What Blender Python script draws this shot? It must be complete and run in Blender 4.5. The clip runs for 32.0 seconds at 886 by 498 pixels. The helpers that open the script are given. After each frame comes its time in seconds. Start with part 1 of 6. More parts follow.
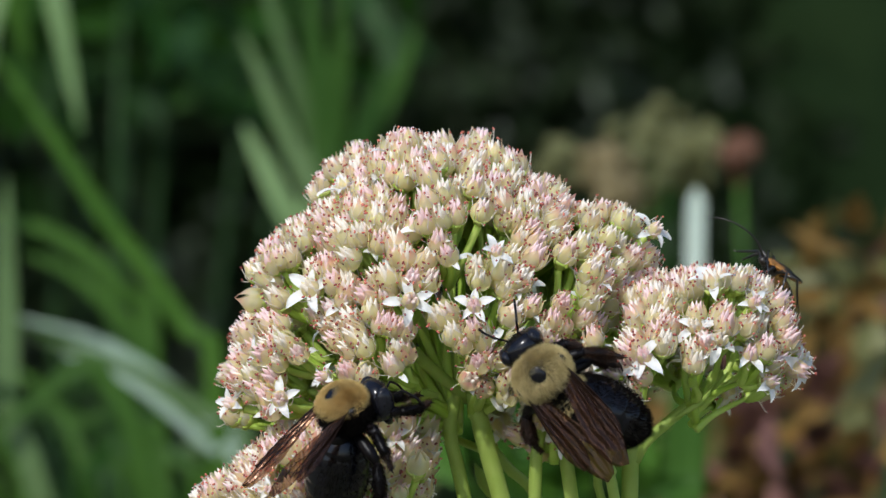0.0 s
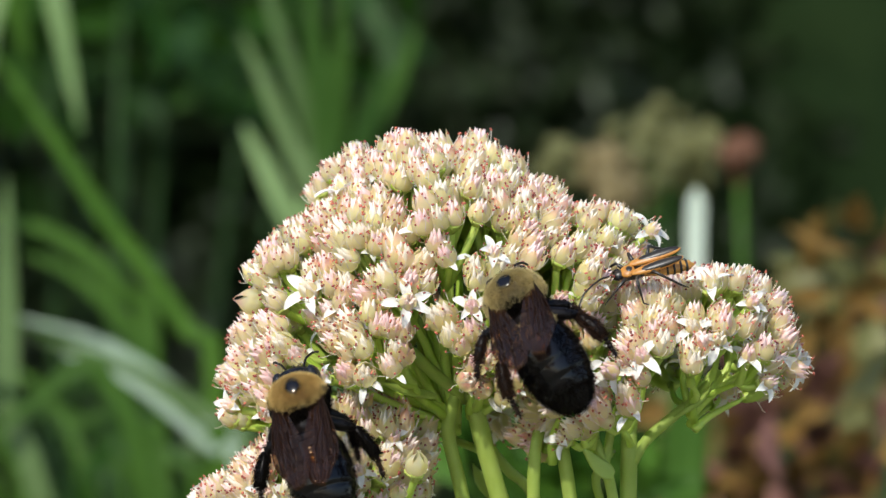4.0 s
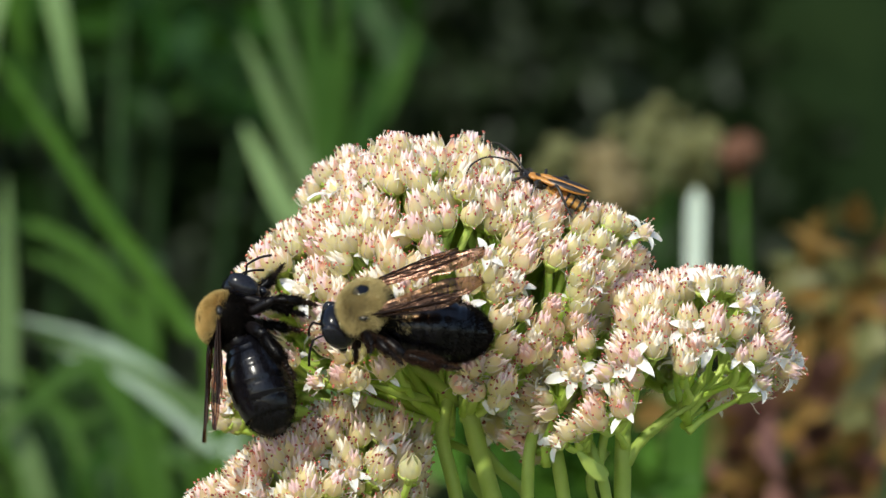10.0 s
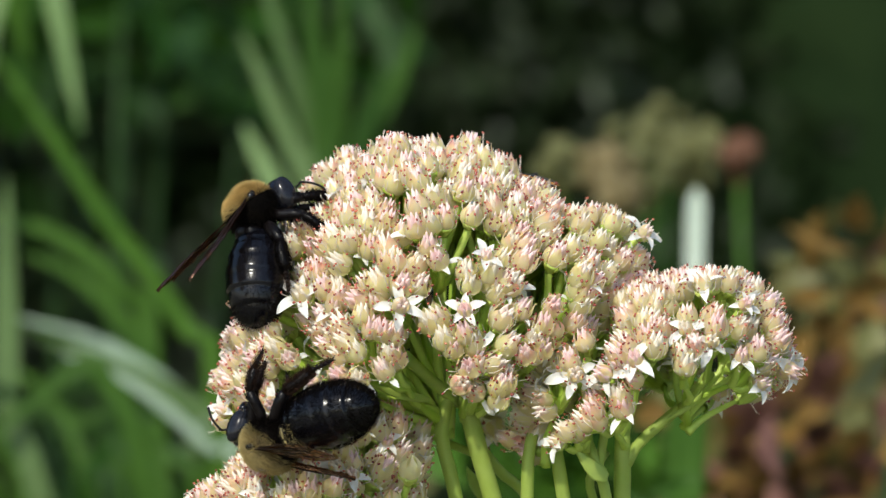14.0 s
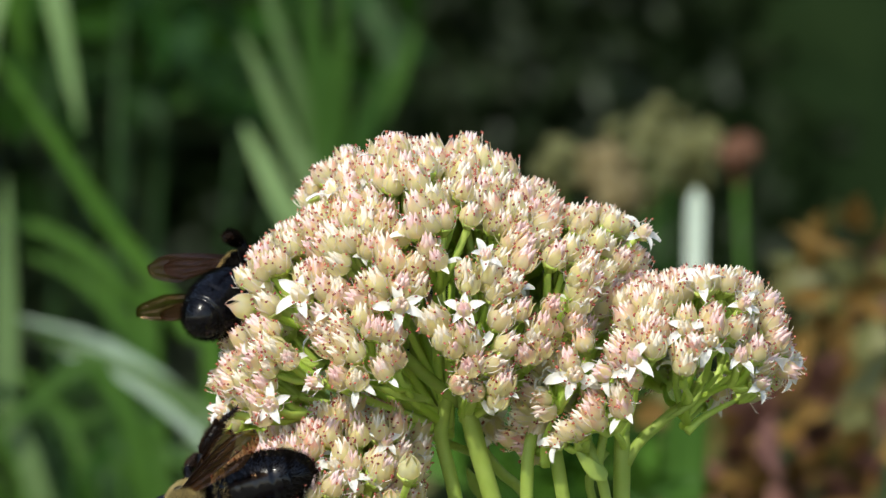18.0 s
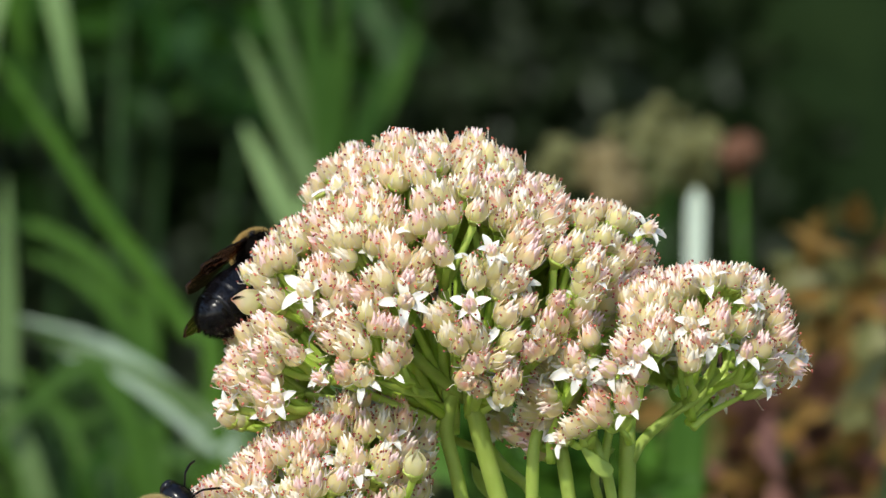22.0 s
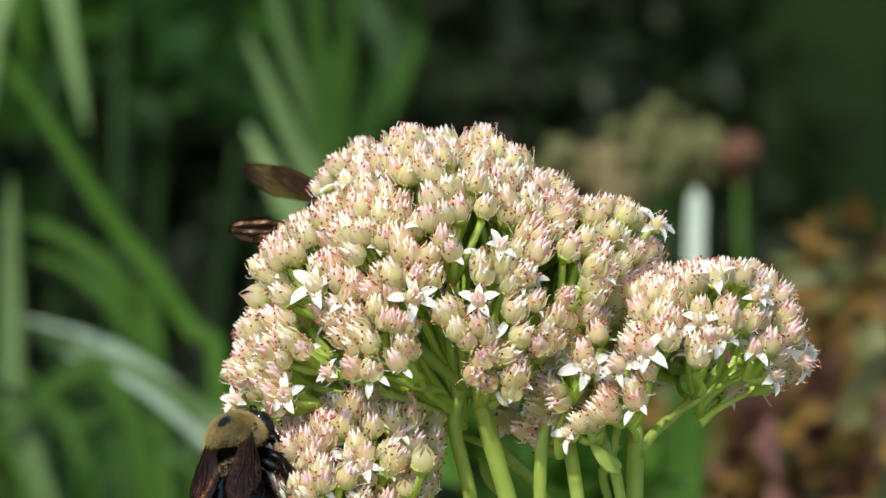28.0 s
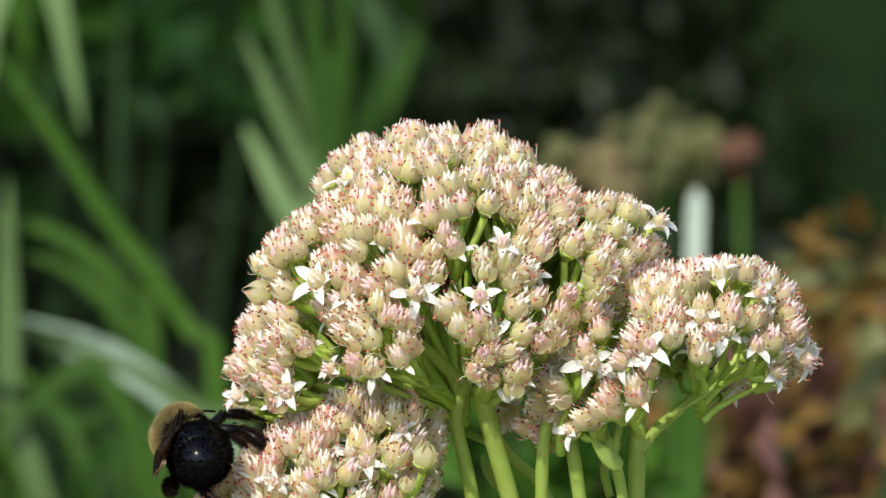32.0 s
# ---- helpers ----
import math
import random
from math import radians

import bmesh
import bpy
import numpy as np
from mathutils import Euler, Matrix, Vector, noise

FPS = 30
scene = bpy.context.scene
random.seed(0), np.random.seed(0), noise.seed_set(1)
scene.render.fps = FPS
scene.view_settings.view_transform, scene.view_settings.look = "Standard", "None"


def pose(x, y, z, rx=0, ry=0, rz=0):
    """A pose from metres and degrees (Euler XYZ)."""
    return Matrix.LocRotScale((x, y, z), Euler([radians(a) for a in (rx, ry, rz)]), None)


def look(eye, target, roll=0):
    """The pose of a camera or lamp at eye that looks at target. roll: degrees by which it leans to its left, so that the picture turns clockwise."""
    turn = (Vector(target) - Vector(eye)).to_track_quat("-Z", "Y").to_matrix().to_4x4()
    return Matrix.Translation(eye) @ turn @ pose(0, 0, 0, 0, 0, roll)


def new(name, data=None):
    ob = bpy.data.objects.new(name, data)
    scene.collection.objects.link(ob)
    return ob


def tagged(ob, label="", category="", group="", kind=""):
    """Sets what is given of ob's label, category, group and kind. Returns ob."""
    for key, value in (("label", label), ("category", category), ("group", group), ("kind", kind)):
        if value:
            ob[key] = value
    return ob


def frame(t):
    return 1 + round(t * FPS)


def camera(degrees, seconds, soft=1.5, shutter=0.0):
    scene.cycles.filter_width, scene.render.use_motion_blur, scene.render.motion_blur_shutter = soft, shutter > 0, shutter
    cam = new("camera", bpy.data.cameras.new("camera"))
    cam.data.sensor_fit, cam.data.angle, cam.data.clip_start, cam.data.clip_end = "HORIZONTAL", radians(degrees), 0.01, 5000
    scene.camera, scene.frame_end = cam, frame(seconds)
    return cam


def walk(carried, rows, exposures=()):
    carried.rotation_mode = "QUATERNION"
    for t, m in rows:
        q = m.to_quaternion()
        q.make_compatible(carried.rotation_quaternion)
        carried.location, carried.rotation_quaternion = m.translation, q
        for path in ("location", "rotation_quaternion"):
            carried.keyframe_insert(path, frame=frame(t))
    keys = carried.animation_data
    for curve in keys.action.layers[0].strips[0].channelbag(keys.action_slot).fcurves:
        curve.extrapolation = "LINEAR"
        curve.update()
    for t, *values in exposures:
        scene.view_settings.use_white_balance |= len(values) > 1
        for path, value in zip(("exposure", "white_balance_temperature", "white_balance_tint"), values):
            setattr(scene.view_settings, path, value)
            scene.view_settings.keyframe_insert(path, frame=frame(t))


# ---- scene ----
cam = camera(12.0, 32.0, soft=1.4)
EYE = (0.0, -0.5471, 0.45)
walk(cam, [(0.0, look(EYE, (0, 0, 0.45))), (32.0, look(EYE, (0, 0, 0.45)))],
     exposures=[(0.0, 0.21, 5900, 11), (1.0, -0.03, 5800, 11), (2.0, 0.27, 5850, 10), (3.0, 0.51, 6100, 10), (3.5, 0.56, 6250, 10), (6.0, 0.58, 6450, 7), (14.0, 0.51, 6450, 7),
                (17.0, 0.50, 6450, 7), (20.0, 0.54, 6430, 8), (32.0, 0.50, 6450, 7)])
cam.data.dof.use_dof = True
cam.data.dof.focus_distance = 0.529
cam.data.dof.aperture_fstop = 32.0
cam.data.dof.aperture_blades = 0

# ---- light: a high sun from the left, in front of the flower, and the sky ----
SUN_TO = Vector((-0.33, -0.67, 0.665)).normalized()
world = bpy.data.worlds.new("sky")
scene.world = world
world.use_nodes = True
wn = world.node_tree.nodes
sky = wn.new("ShaderNodeTexSky")
sky.sky_type = "NISHITA"
sky.sun_disc = False
sky.sun_elevation = math.asin(SUN_TO.z)
sky.sun_rotation = math.atan2(SUN_TO.x, SUN_TO.y)
wn["Background"].inputs["Strength"].default_value = 0.15
world.node_tree.links.new(sky.outputs[0], wn["Background"].inputs["Color"])
sun = new("sun", bpy.data.lights.new("sun", "SUN"))
sun.data.energy = 2.7
sun.data.angle = radians(0.5)
sun.data.color = (1.0, 0.955, 0.84)
sun.matrix_world = look(SUN_TO * 5, (0, 0, 0))

MM = 0.001
GRID = 0.07334 * MM


def grid(u, v, depth=0.0):
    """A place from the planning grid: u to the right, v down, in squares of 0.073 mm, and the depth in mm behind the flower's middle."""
    k = 1 + depth * MM / 0.5471
    return Vector(((u - 784) * GRID * k, depth * MM, 0.45 + (441 - v) * GRID * k))


# ---- materials ----
def blank(name):
    m = bpy.data.materials.new(name)
    m.use_nodes = True
    return m, m.node_tree.nodes, m.node_tree.links, m.node_tree.nodes["Principled BSDF"]


def ramp(nodes, stops):
    r = nodes.new("ShaderNodeValToRGB")
    while len(r.color_ramp.elements) < len(stops):
        r.color_ramp.elements.new(0.5)
    for e, (p, c) in zip(r.color_ramp.elements, stops):
        e.position, e.color = p, (*c, 1)
    return r


def noise_node(nodes, links, scale, detail=4.0, coord="Object"):
    tc = nodes.new("ShaderNodeTexCoord")
    n = nodes.new("ShaderNodeTexNoise")
    n.inputs["Scale"].default_value, n.inputs["Detail"].default_value = scale, detail
    links.new(tc.outputs[coord], n.inputs["Vector"])
    return n


def mixed(nodes, links, a, b, fac):
    """Mix of two colour sockets or colours by a socket."""
    m = nodes.new("ShaderNodeMix")
    m.data_type = "RGBA"
    for value, slot in ((a, 6), (b, 7), (fac, 0)):
        if isinstance(value, tuple):
            m.inputs[slot].default_value = (*value, 1)
        elif isinstance(value, float):
            m.inputs[slot].default_value = value
        else:
            links.new(value, m.inputs[slot])
    return m.outputs[2]


def math_node(nodes, links, op, a, b):
    m = nodes.new("ShaderNodeMath")
    m.operation = op
    m.use_clamp = True
    for i, value in enumerate((a, b)):
        if isinstance(value, (int, float)):
            m.inputs[i].default_value = value
        else:
            links.new(value, m.inputs[i])
    return m.outputs[0]


def surface(name, dark, light, scale, rough=0.5, bump=0.2, fine=6.0, dist=0.0001, coord="Object", thin=0.0, spec=0.5, by_random=0.0, coat=0.0):
    """Two scales of noise between two colours, a fine relief; thin > 0 lets light through."""
    m, nodes, links, bsdf = blank(name)
    big = noise_node(nodes, links, scale, 3.0, coord)
    small = noise_node(nodes, links, scale * fine, 5.0, coord)
    both = math_node(nodes, links, "ADD", math_node(nodes, links, "MULTIPLY", big.outputs["Fac"], 0.6), math_node(nodes, links, "MULTIPLY", small.outputs["Fac"], 0.4))
    if by_random:
        info = nodes.new("ShaderNodeObjectInfo")
        shift = math_node(nodes, links, "MULTIPLY", info.outputs["Random"], by_random)
        both = math_node(nodes, links, "ADD", both, shift)
        both = math_node(nodes, links, "SUBTRACT", both, by_random / 2)
    r = ramp(nodes, ((0.32, dark), (0.68, light)))
    links.new(both, r.inputs[0])
    links.new(r.outputs[0], bsdf.inputs["Base Color"])
    bsdf.inputs["Roughness"].default_value = rough
    bsdf.inputs["Specular IOR Level"].default_value = spec
    bsdf.inputs["Coat Weight"].default_value = coat
    if bump:
        b = nodes.new("ShaderNodeBump")
        b.inputs["Strength"].default_value, b.inputs["Distance"].default_value = bump, dist
        links.new(small.outputs["Fac"], b.inputs["Height"])
        links.new(b.outputs[0], bsdf.inputs["Normal"])
    if thin:
        t = nodes.new("ShaderNodeBsdfTranslucent")
        links.new(r.outputs[0], t.inputs["Color"])
        mix = nodes.new("ShaderNodeMixShader")
        mix.inputs[0].default_value = thin
        links.new(bsdf.outputs[0], mix.inputs[1])
        links.new(t.outputs[0], mix.inputs[2])
        links.new(mix.outputs[0], nodes["Material Output"].inputs["Surface"])
    return m


def petal_material(name, low, body, tip, tip_from, tip_to, rosy):
    """A thin petal, greenish at its foot, with a rosy tip; the rosiness differs from floret to floret."""
    m, nodes, links, bsdf = blank(name)
    tc = nodes.new("ShaderNodeTexCoord")
    xyz = nodes.new("ShaderNodeSeparateXYZ")
    links.new(tc.outputs["Object"], xyz.inputs[0])
    info = nodes.new("ShaderNodeObjectInfo")

    def span(socket, a, b):
        r = nodes.new("ShaderNodeMapRange")
        r.interpolation_type = "SMOOTHSTEP"
        r.inputs["From Min"].default_value, r.inputs["From Max"].default_value = a, b
        links.new(socket, r.inputs["Value"])
        return r.outputs["Result"]
    foot = span(xyz.outputs["Z"], -0.0004, 0.0010)
    top = span(xyz.outputs["Z"], tip_from, tip_to)
    amount = math_node(nodes, links, "MULTIPLY", top, math_node(nodes, links, "MULTIPLY", math_node(nodes, links, "POWER", info.outputs["Random"], 1.0), rosy))
    fleck = noise_node(nodes, links, 1100, 3.0)
    wash = noise_node(nodes, links, 260, 2.0)
    tone = mixed(nodes, links, body, (body[0] * 0.97, body[1] * 0.97, body[2] * 0.86), wash.outputs["Fac"])
    c = mixed(nodes, links, low, tone, foot)
    c = mixed(nodes, links, c, tip, math_node(nodes, links, "MULTIPLY", amount, math_node(nodes, links, "ADD", fleck.outputs["Fac"], 0.45)))
    links.new(c, bsdf.inputs["Base Color"])
    bsdf.inputs["Roughness"].default_value = 0.45
    bsdf.inputs["Specular IOR Level"].default_value = 0.25
    bsdf.inputs["Subsurface Weight"].default_value = 0.75
    bsdf.inputs["Subsurface Radius"].default_value = (1.0, 0.85, 0.5)
    bsdf.inputs["Subsurface Scale"].default_value = 0.0011
    b = nodes.new("ShaderNodeBump")
    b.inputs["Strength"].default_value, b.inputs["Distance"].default_value = 0.25, 0.0001
    links.new(fleck.outputs["Fac"], b.inputs["Height"])
    links.new(b.outputs[0], bsdf.inputs["Normal"])
    t = nodes.new("ShaderNodeBsdfTranslucent")
    warm = nodes.new("ShaderNodeMix")
    warm.data_type, warm.blend_type = "RGBA", "MULTIPLY"
    warm.inputs[0].default_value = 1.0
    links.new(c, warm.inputs[6])
    warm.inputs[7].default_value = (1.0, 0.98, 0.72, 1)
    links.new(warm.outputs[2], t.inputs["Color"])
    mix = nodes.new("ShaderNodeMixShader")
    mix.inputs[0].default_value = 0.70
    links.new(bsdf.outputs[0], mix.inputs[1])
    links.new(t.outputs[0], mix.inputs[2])
    links.new(mix.outputs[0], nodes["Material Output"].inputs["Surface"])
    return m


PETAL_CREAM = petal_material("petal_cream", (0.78, 0.84, 0.40), (0.90, 0.87, 0.64), (0.93, 0.52, 0.52), 0.0022, 0.0044, 0.68)
PETAL_ROSE = petal_material("petal_rose", (0.77, 0.82, 0.42), (0.91, 0.86, 0.68), (0.92, 0.44, 0.50), 0.0019, 0.0040, 0.92)
PETAL_WHITE = surface("petal_white", (0.80, 0.78, 0.73), (0.90, 0.89, 0.85), 300, 0.4, 0.15, thin=0.3)
CARPEL = surface("carpel_pink", (0.93, 0.70, 0.68), (0.94, 0.91, 0.76), 500, 0.45, 0.1, thin=0.25, by_random=0.8)
FILAMENT = surface("stamen_filament", (0.88, 0.80, 0.66), (0.90, 0.80, 0.74), 500, 0.5, 0.0, thin=0.2)
ANTHER = surface("anther_red_brown", (0.24, 0.045, 0.035), (0.56, 0.16, 0.10), 900, 0.55, 0.1, by_random=0.6)
STEM = surface("sedum_stem", (0.50, 0.68, 0.09), (0.68, 0.82, 0.20), 90, 0.42, 0.12, thin=0.40, by_random=0.4)
STEM_PALE = surface("sedum_stem_pale", (0.40, 0.53, 0.09), (0.54, 0.66, 0.17), 60, 0.45, 0.12, thin=0.42)
SEPAL = surface("sedum_sepal", (0.50, 0.64, 0.10), (0.68, 0.76, 0.22), 300, 0.45, 0.1, thin=0.3, by_random=0.5)

BLACK_SHELL = surface("black_shell", (0.003, 0.0025, 0.003), (0.008, 0.006, 0.006), 500, 0.36, 0.4, 5.0, 0.00008, spec=0.18)
BLACK_GLOSS = surface("black_gloss", (0.002, 0.002, 0.003), (0.006, 0.006, 0.009), 420, 0.20, 0.22, 5.0, 0.00004, spec=0.30)
BLACK_HAIR = surface("black_hair", (0.002, 0.0016, 0.0014), (0.007, 0.005, 0.0035), 400, 0.7, 0.0, spec=0.05)
BROWN_HAIR = surface("brown_leg_hair", (0.012, 0.006, 0.004), (0.040, 0.018, 0.008), 400, 0.6, 0.0, spec=0.15)
TAN_HAIR = surface("tan_fuzz", (0.36, 0.28, 0.11), (0.68, 0.56, 0.28), 700, 0.75, 0.0, thin=0.2, spec=0.1)
TAN_SKIN = surface("tan_underfur", (0.06, 0.045, 0.022), (0.14, 0.11, 0.055), 500, 0.8, 0.4)
GOLD_HAIR = surface("golden_fuzz", (0.46, 0.30, 0.09), (0.76, 0.58, 0.25), 700, 0.75, 0.0, thin=0.2, spec=0.1)
GOLD_SKIN = surface("golden_underfur", (0.14, 0.085, 0.035), (0.28, 0.18, 0.075), 500, 0.8, 0.4)
EYE_GLOSS = surface("compound_eye", (0.006, 0.006, 0.008), (0.014, 0.014, 0.018), 2500, 0.14, 0.25, 4.0, 0.00003, coat=0.05, spec=0.25)
VEIN = surface("wing_vein", (0.006, 0.003, 0.002), (0.016, 0.007, 0.004), 600, 0.5, 0.0, spec=0.1)


def wing_material():
    """Smoky brown membrane: partly clear, with a coppery and violet sheen on fine ridges."""
    m, nodes, links, bsdf = blank("smoky_wing")
    wash = noise_node(nodes, links, 180, 3.0)
    r = ramp(nodes, ((0.3, (0.007, 0.003, 0.002)), (0.7, (0.022, 0.010, 0.006))))
    links.new(wash.outputs["Fac"], r.inputs[0])
    links.new(r.outputs[0], bsdf.inputs["Base Color"])
    bsdf.inputs["Roughness"].default_value = 0.25
    bsdf.inputs["Specular IOR Level"].default_value = 0.9
    bsdf.inputs["Coat Weight"].default_value = 0.05
    bsdf.inputs["Coat Roughness"].default_value = 0.10
    bsdf.inputs["Coat Tint"].default_value = (1.0, 0.75, 0.62, 1)
    sheen = ramp(nodes, ((0.35, (1.0, 0.60, 0.36)), (0.70, (0.95, 0.55, 0.44))))
    links.new(wash.outputs["Fac"], sheen.inputs[0])
    links.new(sheen.outputs[0], bsdf.inputs["Specular Tint"])
    wrinkle = noise_node(nodes, links, 1000, 3.0)
    wide = noise_node(nodes, links, 300, 2.0)
    b = nodes.new("ShaderNodeBump")
    b.inputs["Strength"].default_value, b.inputs["Distance"].default_value = 0.8, 0.0004
    links.new(math_node(nodes, links, "ADD", math_node(nodes, links, "MULTIPLY", wrinkle.outputs["Fac"], 0.4), math_node(nodes, links, "MULTIPLY", wide.outputs["Fac"], 0.6)), b.inputs["Height"])
    links.new(b.outputs[0], bsdf.inputs["Normal"])
    clear = nodes.new("ShaderNodeBsdfTransparent")
    clear.inputs[0].default_value = (0.72, 0.45, 0.25, 1)
    mix = nodes.new("ShaderNodeMixShader")
    mix.inputs[0].default_value = 0.36
    links.new(bsdf.outputs[0], mix.inputs[1])
    links.new(clear.outputs[0], mix.inputs[2])
    links.new(mix.outputs[0], nodes["Material Output"].inputs["Surface"])
    return m


WING = wing_material()
BEETLE_ORANGE = surface("beetle_orange", (0.34, 0.13, 0.02), (0.52, 0.24, 0.045), 500, 0.38, 0.2)
BEETLE_BLACK = surface("beetle_black", (0.008, 0.007, 0.006), (0.030, 0.022, 0.014), 600, 0.35, 0.25)
BEETLE_AMBER = surface("beetle_amber", (0.30, 0.13, 0.02), (0.60, 0.32, 0.07), 700, 0.35, 0.2)

# out of view; soil kept pale so that it bounces sunlight up onto the stems
SOIL = surface("garden_soil", (0.14, 0.11, 0.07), (0.33, 0.28, 0.19), 14, 0.9, 0.7, 8.0, 0.01)


def soil_patches():
    """Mossy, greener patches over the crumbly soil."""
    nodes, links = SOIL.node_tree.nodes, SOIL.node_tree.links
    bsdf = nodes["Principled BSDF"]
    plain = bsdf.inputs["Base Color"].links[0].from_socket
    wide = noise_node(nodes, links, 1.3, 5.0)
    r = ramp(nodes, ((0.36, (0, 0, 0)), (0.72, (1, 1, 1))))
    links.new(wide.outputs["Fac"], r.inputs[0])
    links.new(mixed(nodes, links, plain, (0.11, 0.13, 0.055), r.outputs[0]), bsdf.inputs["Base Color"])


soil_patches()
# hedge greens far darkened: the shade over the hedge is put into these colours
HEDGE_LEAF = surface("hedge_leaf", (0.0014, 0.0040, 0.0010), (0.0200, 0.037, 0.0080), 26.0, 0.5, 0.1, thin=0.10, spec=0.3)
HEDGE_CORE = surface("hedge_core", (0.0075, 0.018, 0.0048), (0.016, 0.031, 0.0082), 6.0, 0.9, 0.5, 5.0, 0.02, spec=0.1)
BLADE_GREEN = surface("blade_green", (0.020, 0.062, 0.005), (0.056, 0.130, 0.016), 9, 0.5, 0.2, thin=0.25, spec=0.15, by_random=0.5)
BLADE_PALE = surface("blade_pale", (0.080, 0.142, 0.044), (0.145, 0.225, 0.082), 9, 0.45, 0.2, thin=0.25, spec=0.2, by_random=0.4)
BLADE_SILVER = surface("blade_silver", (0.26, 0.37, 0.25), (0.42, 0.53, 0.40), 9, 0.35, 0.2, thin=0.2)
# whitish because the sun's highlight on a green blade is put into the colour
BLADE_SUNLIT = surface("blade_sunlit", (0.48, 0.58, 0.46), (0.66, 0.74, 0.63), 9, 0.38, 0.2, thin=0.2)
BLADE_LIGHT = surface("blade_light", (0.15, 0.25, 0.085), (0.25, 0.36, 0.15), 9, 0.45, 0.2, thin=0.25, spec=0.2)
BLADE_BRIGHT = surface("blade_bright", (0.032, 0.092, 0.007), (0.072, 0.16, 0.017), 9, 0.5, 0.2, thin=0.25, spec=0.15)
LEAF_GREEN = surface("garden_leaf_green", (0.010, 0.033, 0.005), (0.028, 0.070, 0.012), 12, 0.5, 0.2, thin=0.2, spec=0.2)
LEAF_RUST = surface("rust_leaf", (0.12, 0.065, 0.014), (0.27, 0.16, 0.042), 14, 0.5, 0.2, thin=0.2, spec=0.2)
LEAF_RED = surface("red_leaf", (0.10, 0.042, 0.030), (0.22, 0.11, 0.085), 14, 0.5, 0.2, thin=0.2, spec=0.2)
LEAF_OLIVE = surface("olive_leaf", (0.09, 0.10, 0.025), (0.20, 0.19, 0.06), 14, 0.5, 0.2, thin=0.2)
BUD_OLIVE = surface("olive_bud", (0.062, 0.070, 0.014), (0.165, 0.160, 0.050), 60, 0.6, 0.3, thin=0.15)
BUD_TAN = surface("tan_bud", (0.13, 0.10, 0.035), (0.26, 0.20, 0.085), 60, 0.6, 0.3, thin=0.15)
BUD_RUST = surface("rust_bud", (0.07, 0.026, 0.010), (0.13, 0.05, 0.018), 60, 0.6, 0.3)
BARK = surface("hedge_bark", (0.05, 0.035, 0.025), (0.11, 0.08, 0.06), 30, 0.9, 0.6, 6.0, 0.004)


# ---- mesh helpers: geometry is a pair of vertex and face lists ----
def joined(*pieces):
    verts, faces = [], []
    for v, f in pieces:
        n = len(verts)
        verts += v
        faces += [tuple(i + n for i in q) for q in f]
    return verts, faces


def moved(geo, m):
    return [m @ Vector(v) for v in geo[0]], geo[1]


def scaled(geo, s):
    return [Vector(v) * s for v in geo[0]], geo[1]


def tube(points, radii, n=8, cap=True):
    """A tube through points with a radius at each."""
    pts = [Vector(p) for p in points]
    verts, faces = [], []
    side = None
    for i, p in enumerate(pts):
        t = (pts[min(i + 1, len(pts) - 1)] - pts[max(i - 1, 0)]).normalized()
        if side is None:
            side = t.orthogonal().normalized()
        side = (side - t * side.dot(t)).normalized()
        other = t.cross(side)
        for k in range(n):
            a = math.tau * k / n
            verts.append(p + (side * math.cos(a) + other * math.sin(a)) * radii[i])
    for i in range(len(pts) - 1):
        for k in range(n):
            faces.append((i * n + k, i * n + (k + 1) % n, (i + 1) * n + (k + 1) % n, (i + 1) * n + k))
    if cap:
        faces.append(tuple(range(n))[::-1])
        faces.append(tuple((len(pts) - 1) * n + k for k in range(n)))
    return verts, faces


def ball(centre, radii, nu=16, nv=10, warp=None):
    """An ellipsoid; warp(unit vector) gives a factor for its radius."""
    c = Vector(centre)
    verts, faces = [], []
    for j in range(nv + 1):
        th = math.pi * j / nv
        for i in range(nu):
            ph = math.tau * i / nu
            d = Vector((math.cos(th), math.sin(th) * math.cos(ph), math.sin(th) * math.sin(ph)))
            k = warp(d) if warp else 1.0
            verts.append(c + Vector((d.x * radii[0], d.y * radii[1], d.z * radii[2])) * k)
    for j in range(nv):
        for i in range(nu):
            faces.append((j * nu + i, j * nu + (i + 1) % nu, (j + 1) * nu + (i + 1) % nu, (j + 1) * nu + i))
    return verts, faces


def curve_points(ctrl, n):
    """A smooth line through control points."""
    p = [Vector(c) for c in ctrl]
    p = [p[0] * 2 - p[1]] + p + [p[-1] * 2 - p[-2]]
    out = []
    spans = len(p) - 3
    for i in range(n):
        x = i / (n - 1) * spans
        k = min(int(x), spans - 1)
        t = x - k
        a, b, c, d = p[k:k + 4]
        out.append(0.5 * (b * 2 + (c - a) * t + (a * 2 - b * 5 + c * 4 - d) * t * t + (b * 3 - a - c * 3 + d) * t ** 3))
    return out


def lerp_table(table, s):
    for (a, x), (b, y) in zip(table, table[1:]):
        if s <= b:
            return x + (y - x) * (s - a) / (b - a)
    return table[-1][1]


def mesh(name, geo, mats, smooth=True, index=None):
    me = bpy.data.meshes.new(name)
    me.from_pydata([tuple(v) for v in geo[0]], [], geo[1])
    for m in (mats if isinstance(mats, (list, tuple)) else [mats]):
        me.materials.append(m)
    if index is not None:
        me.polygons.foreach_set("material_index", index)
    if smooth:
        me.polygons.foreach_set("use_smooth", [True] * len(me.polygons))
    me.update()
    return me


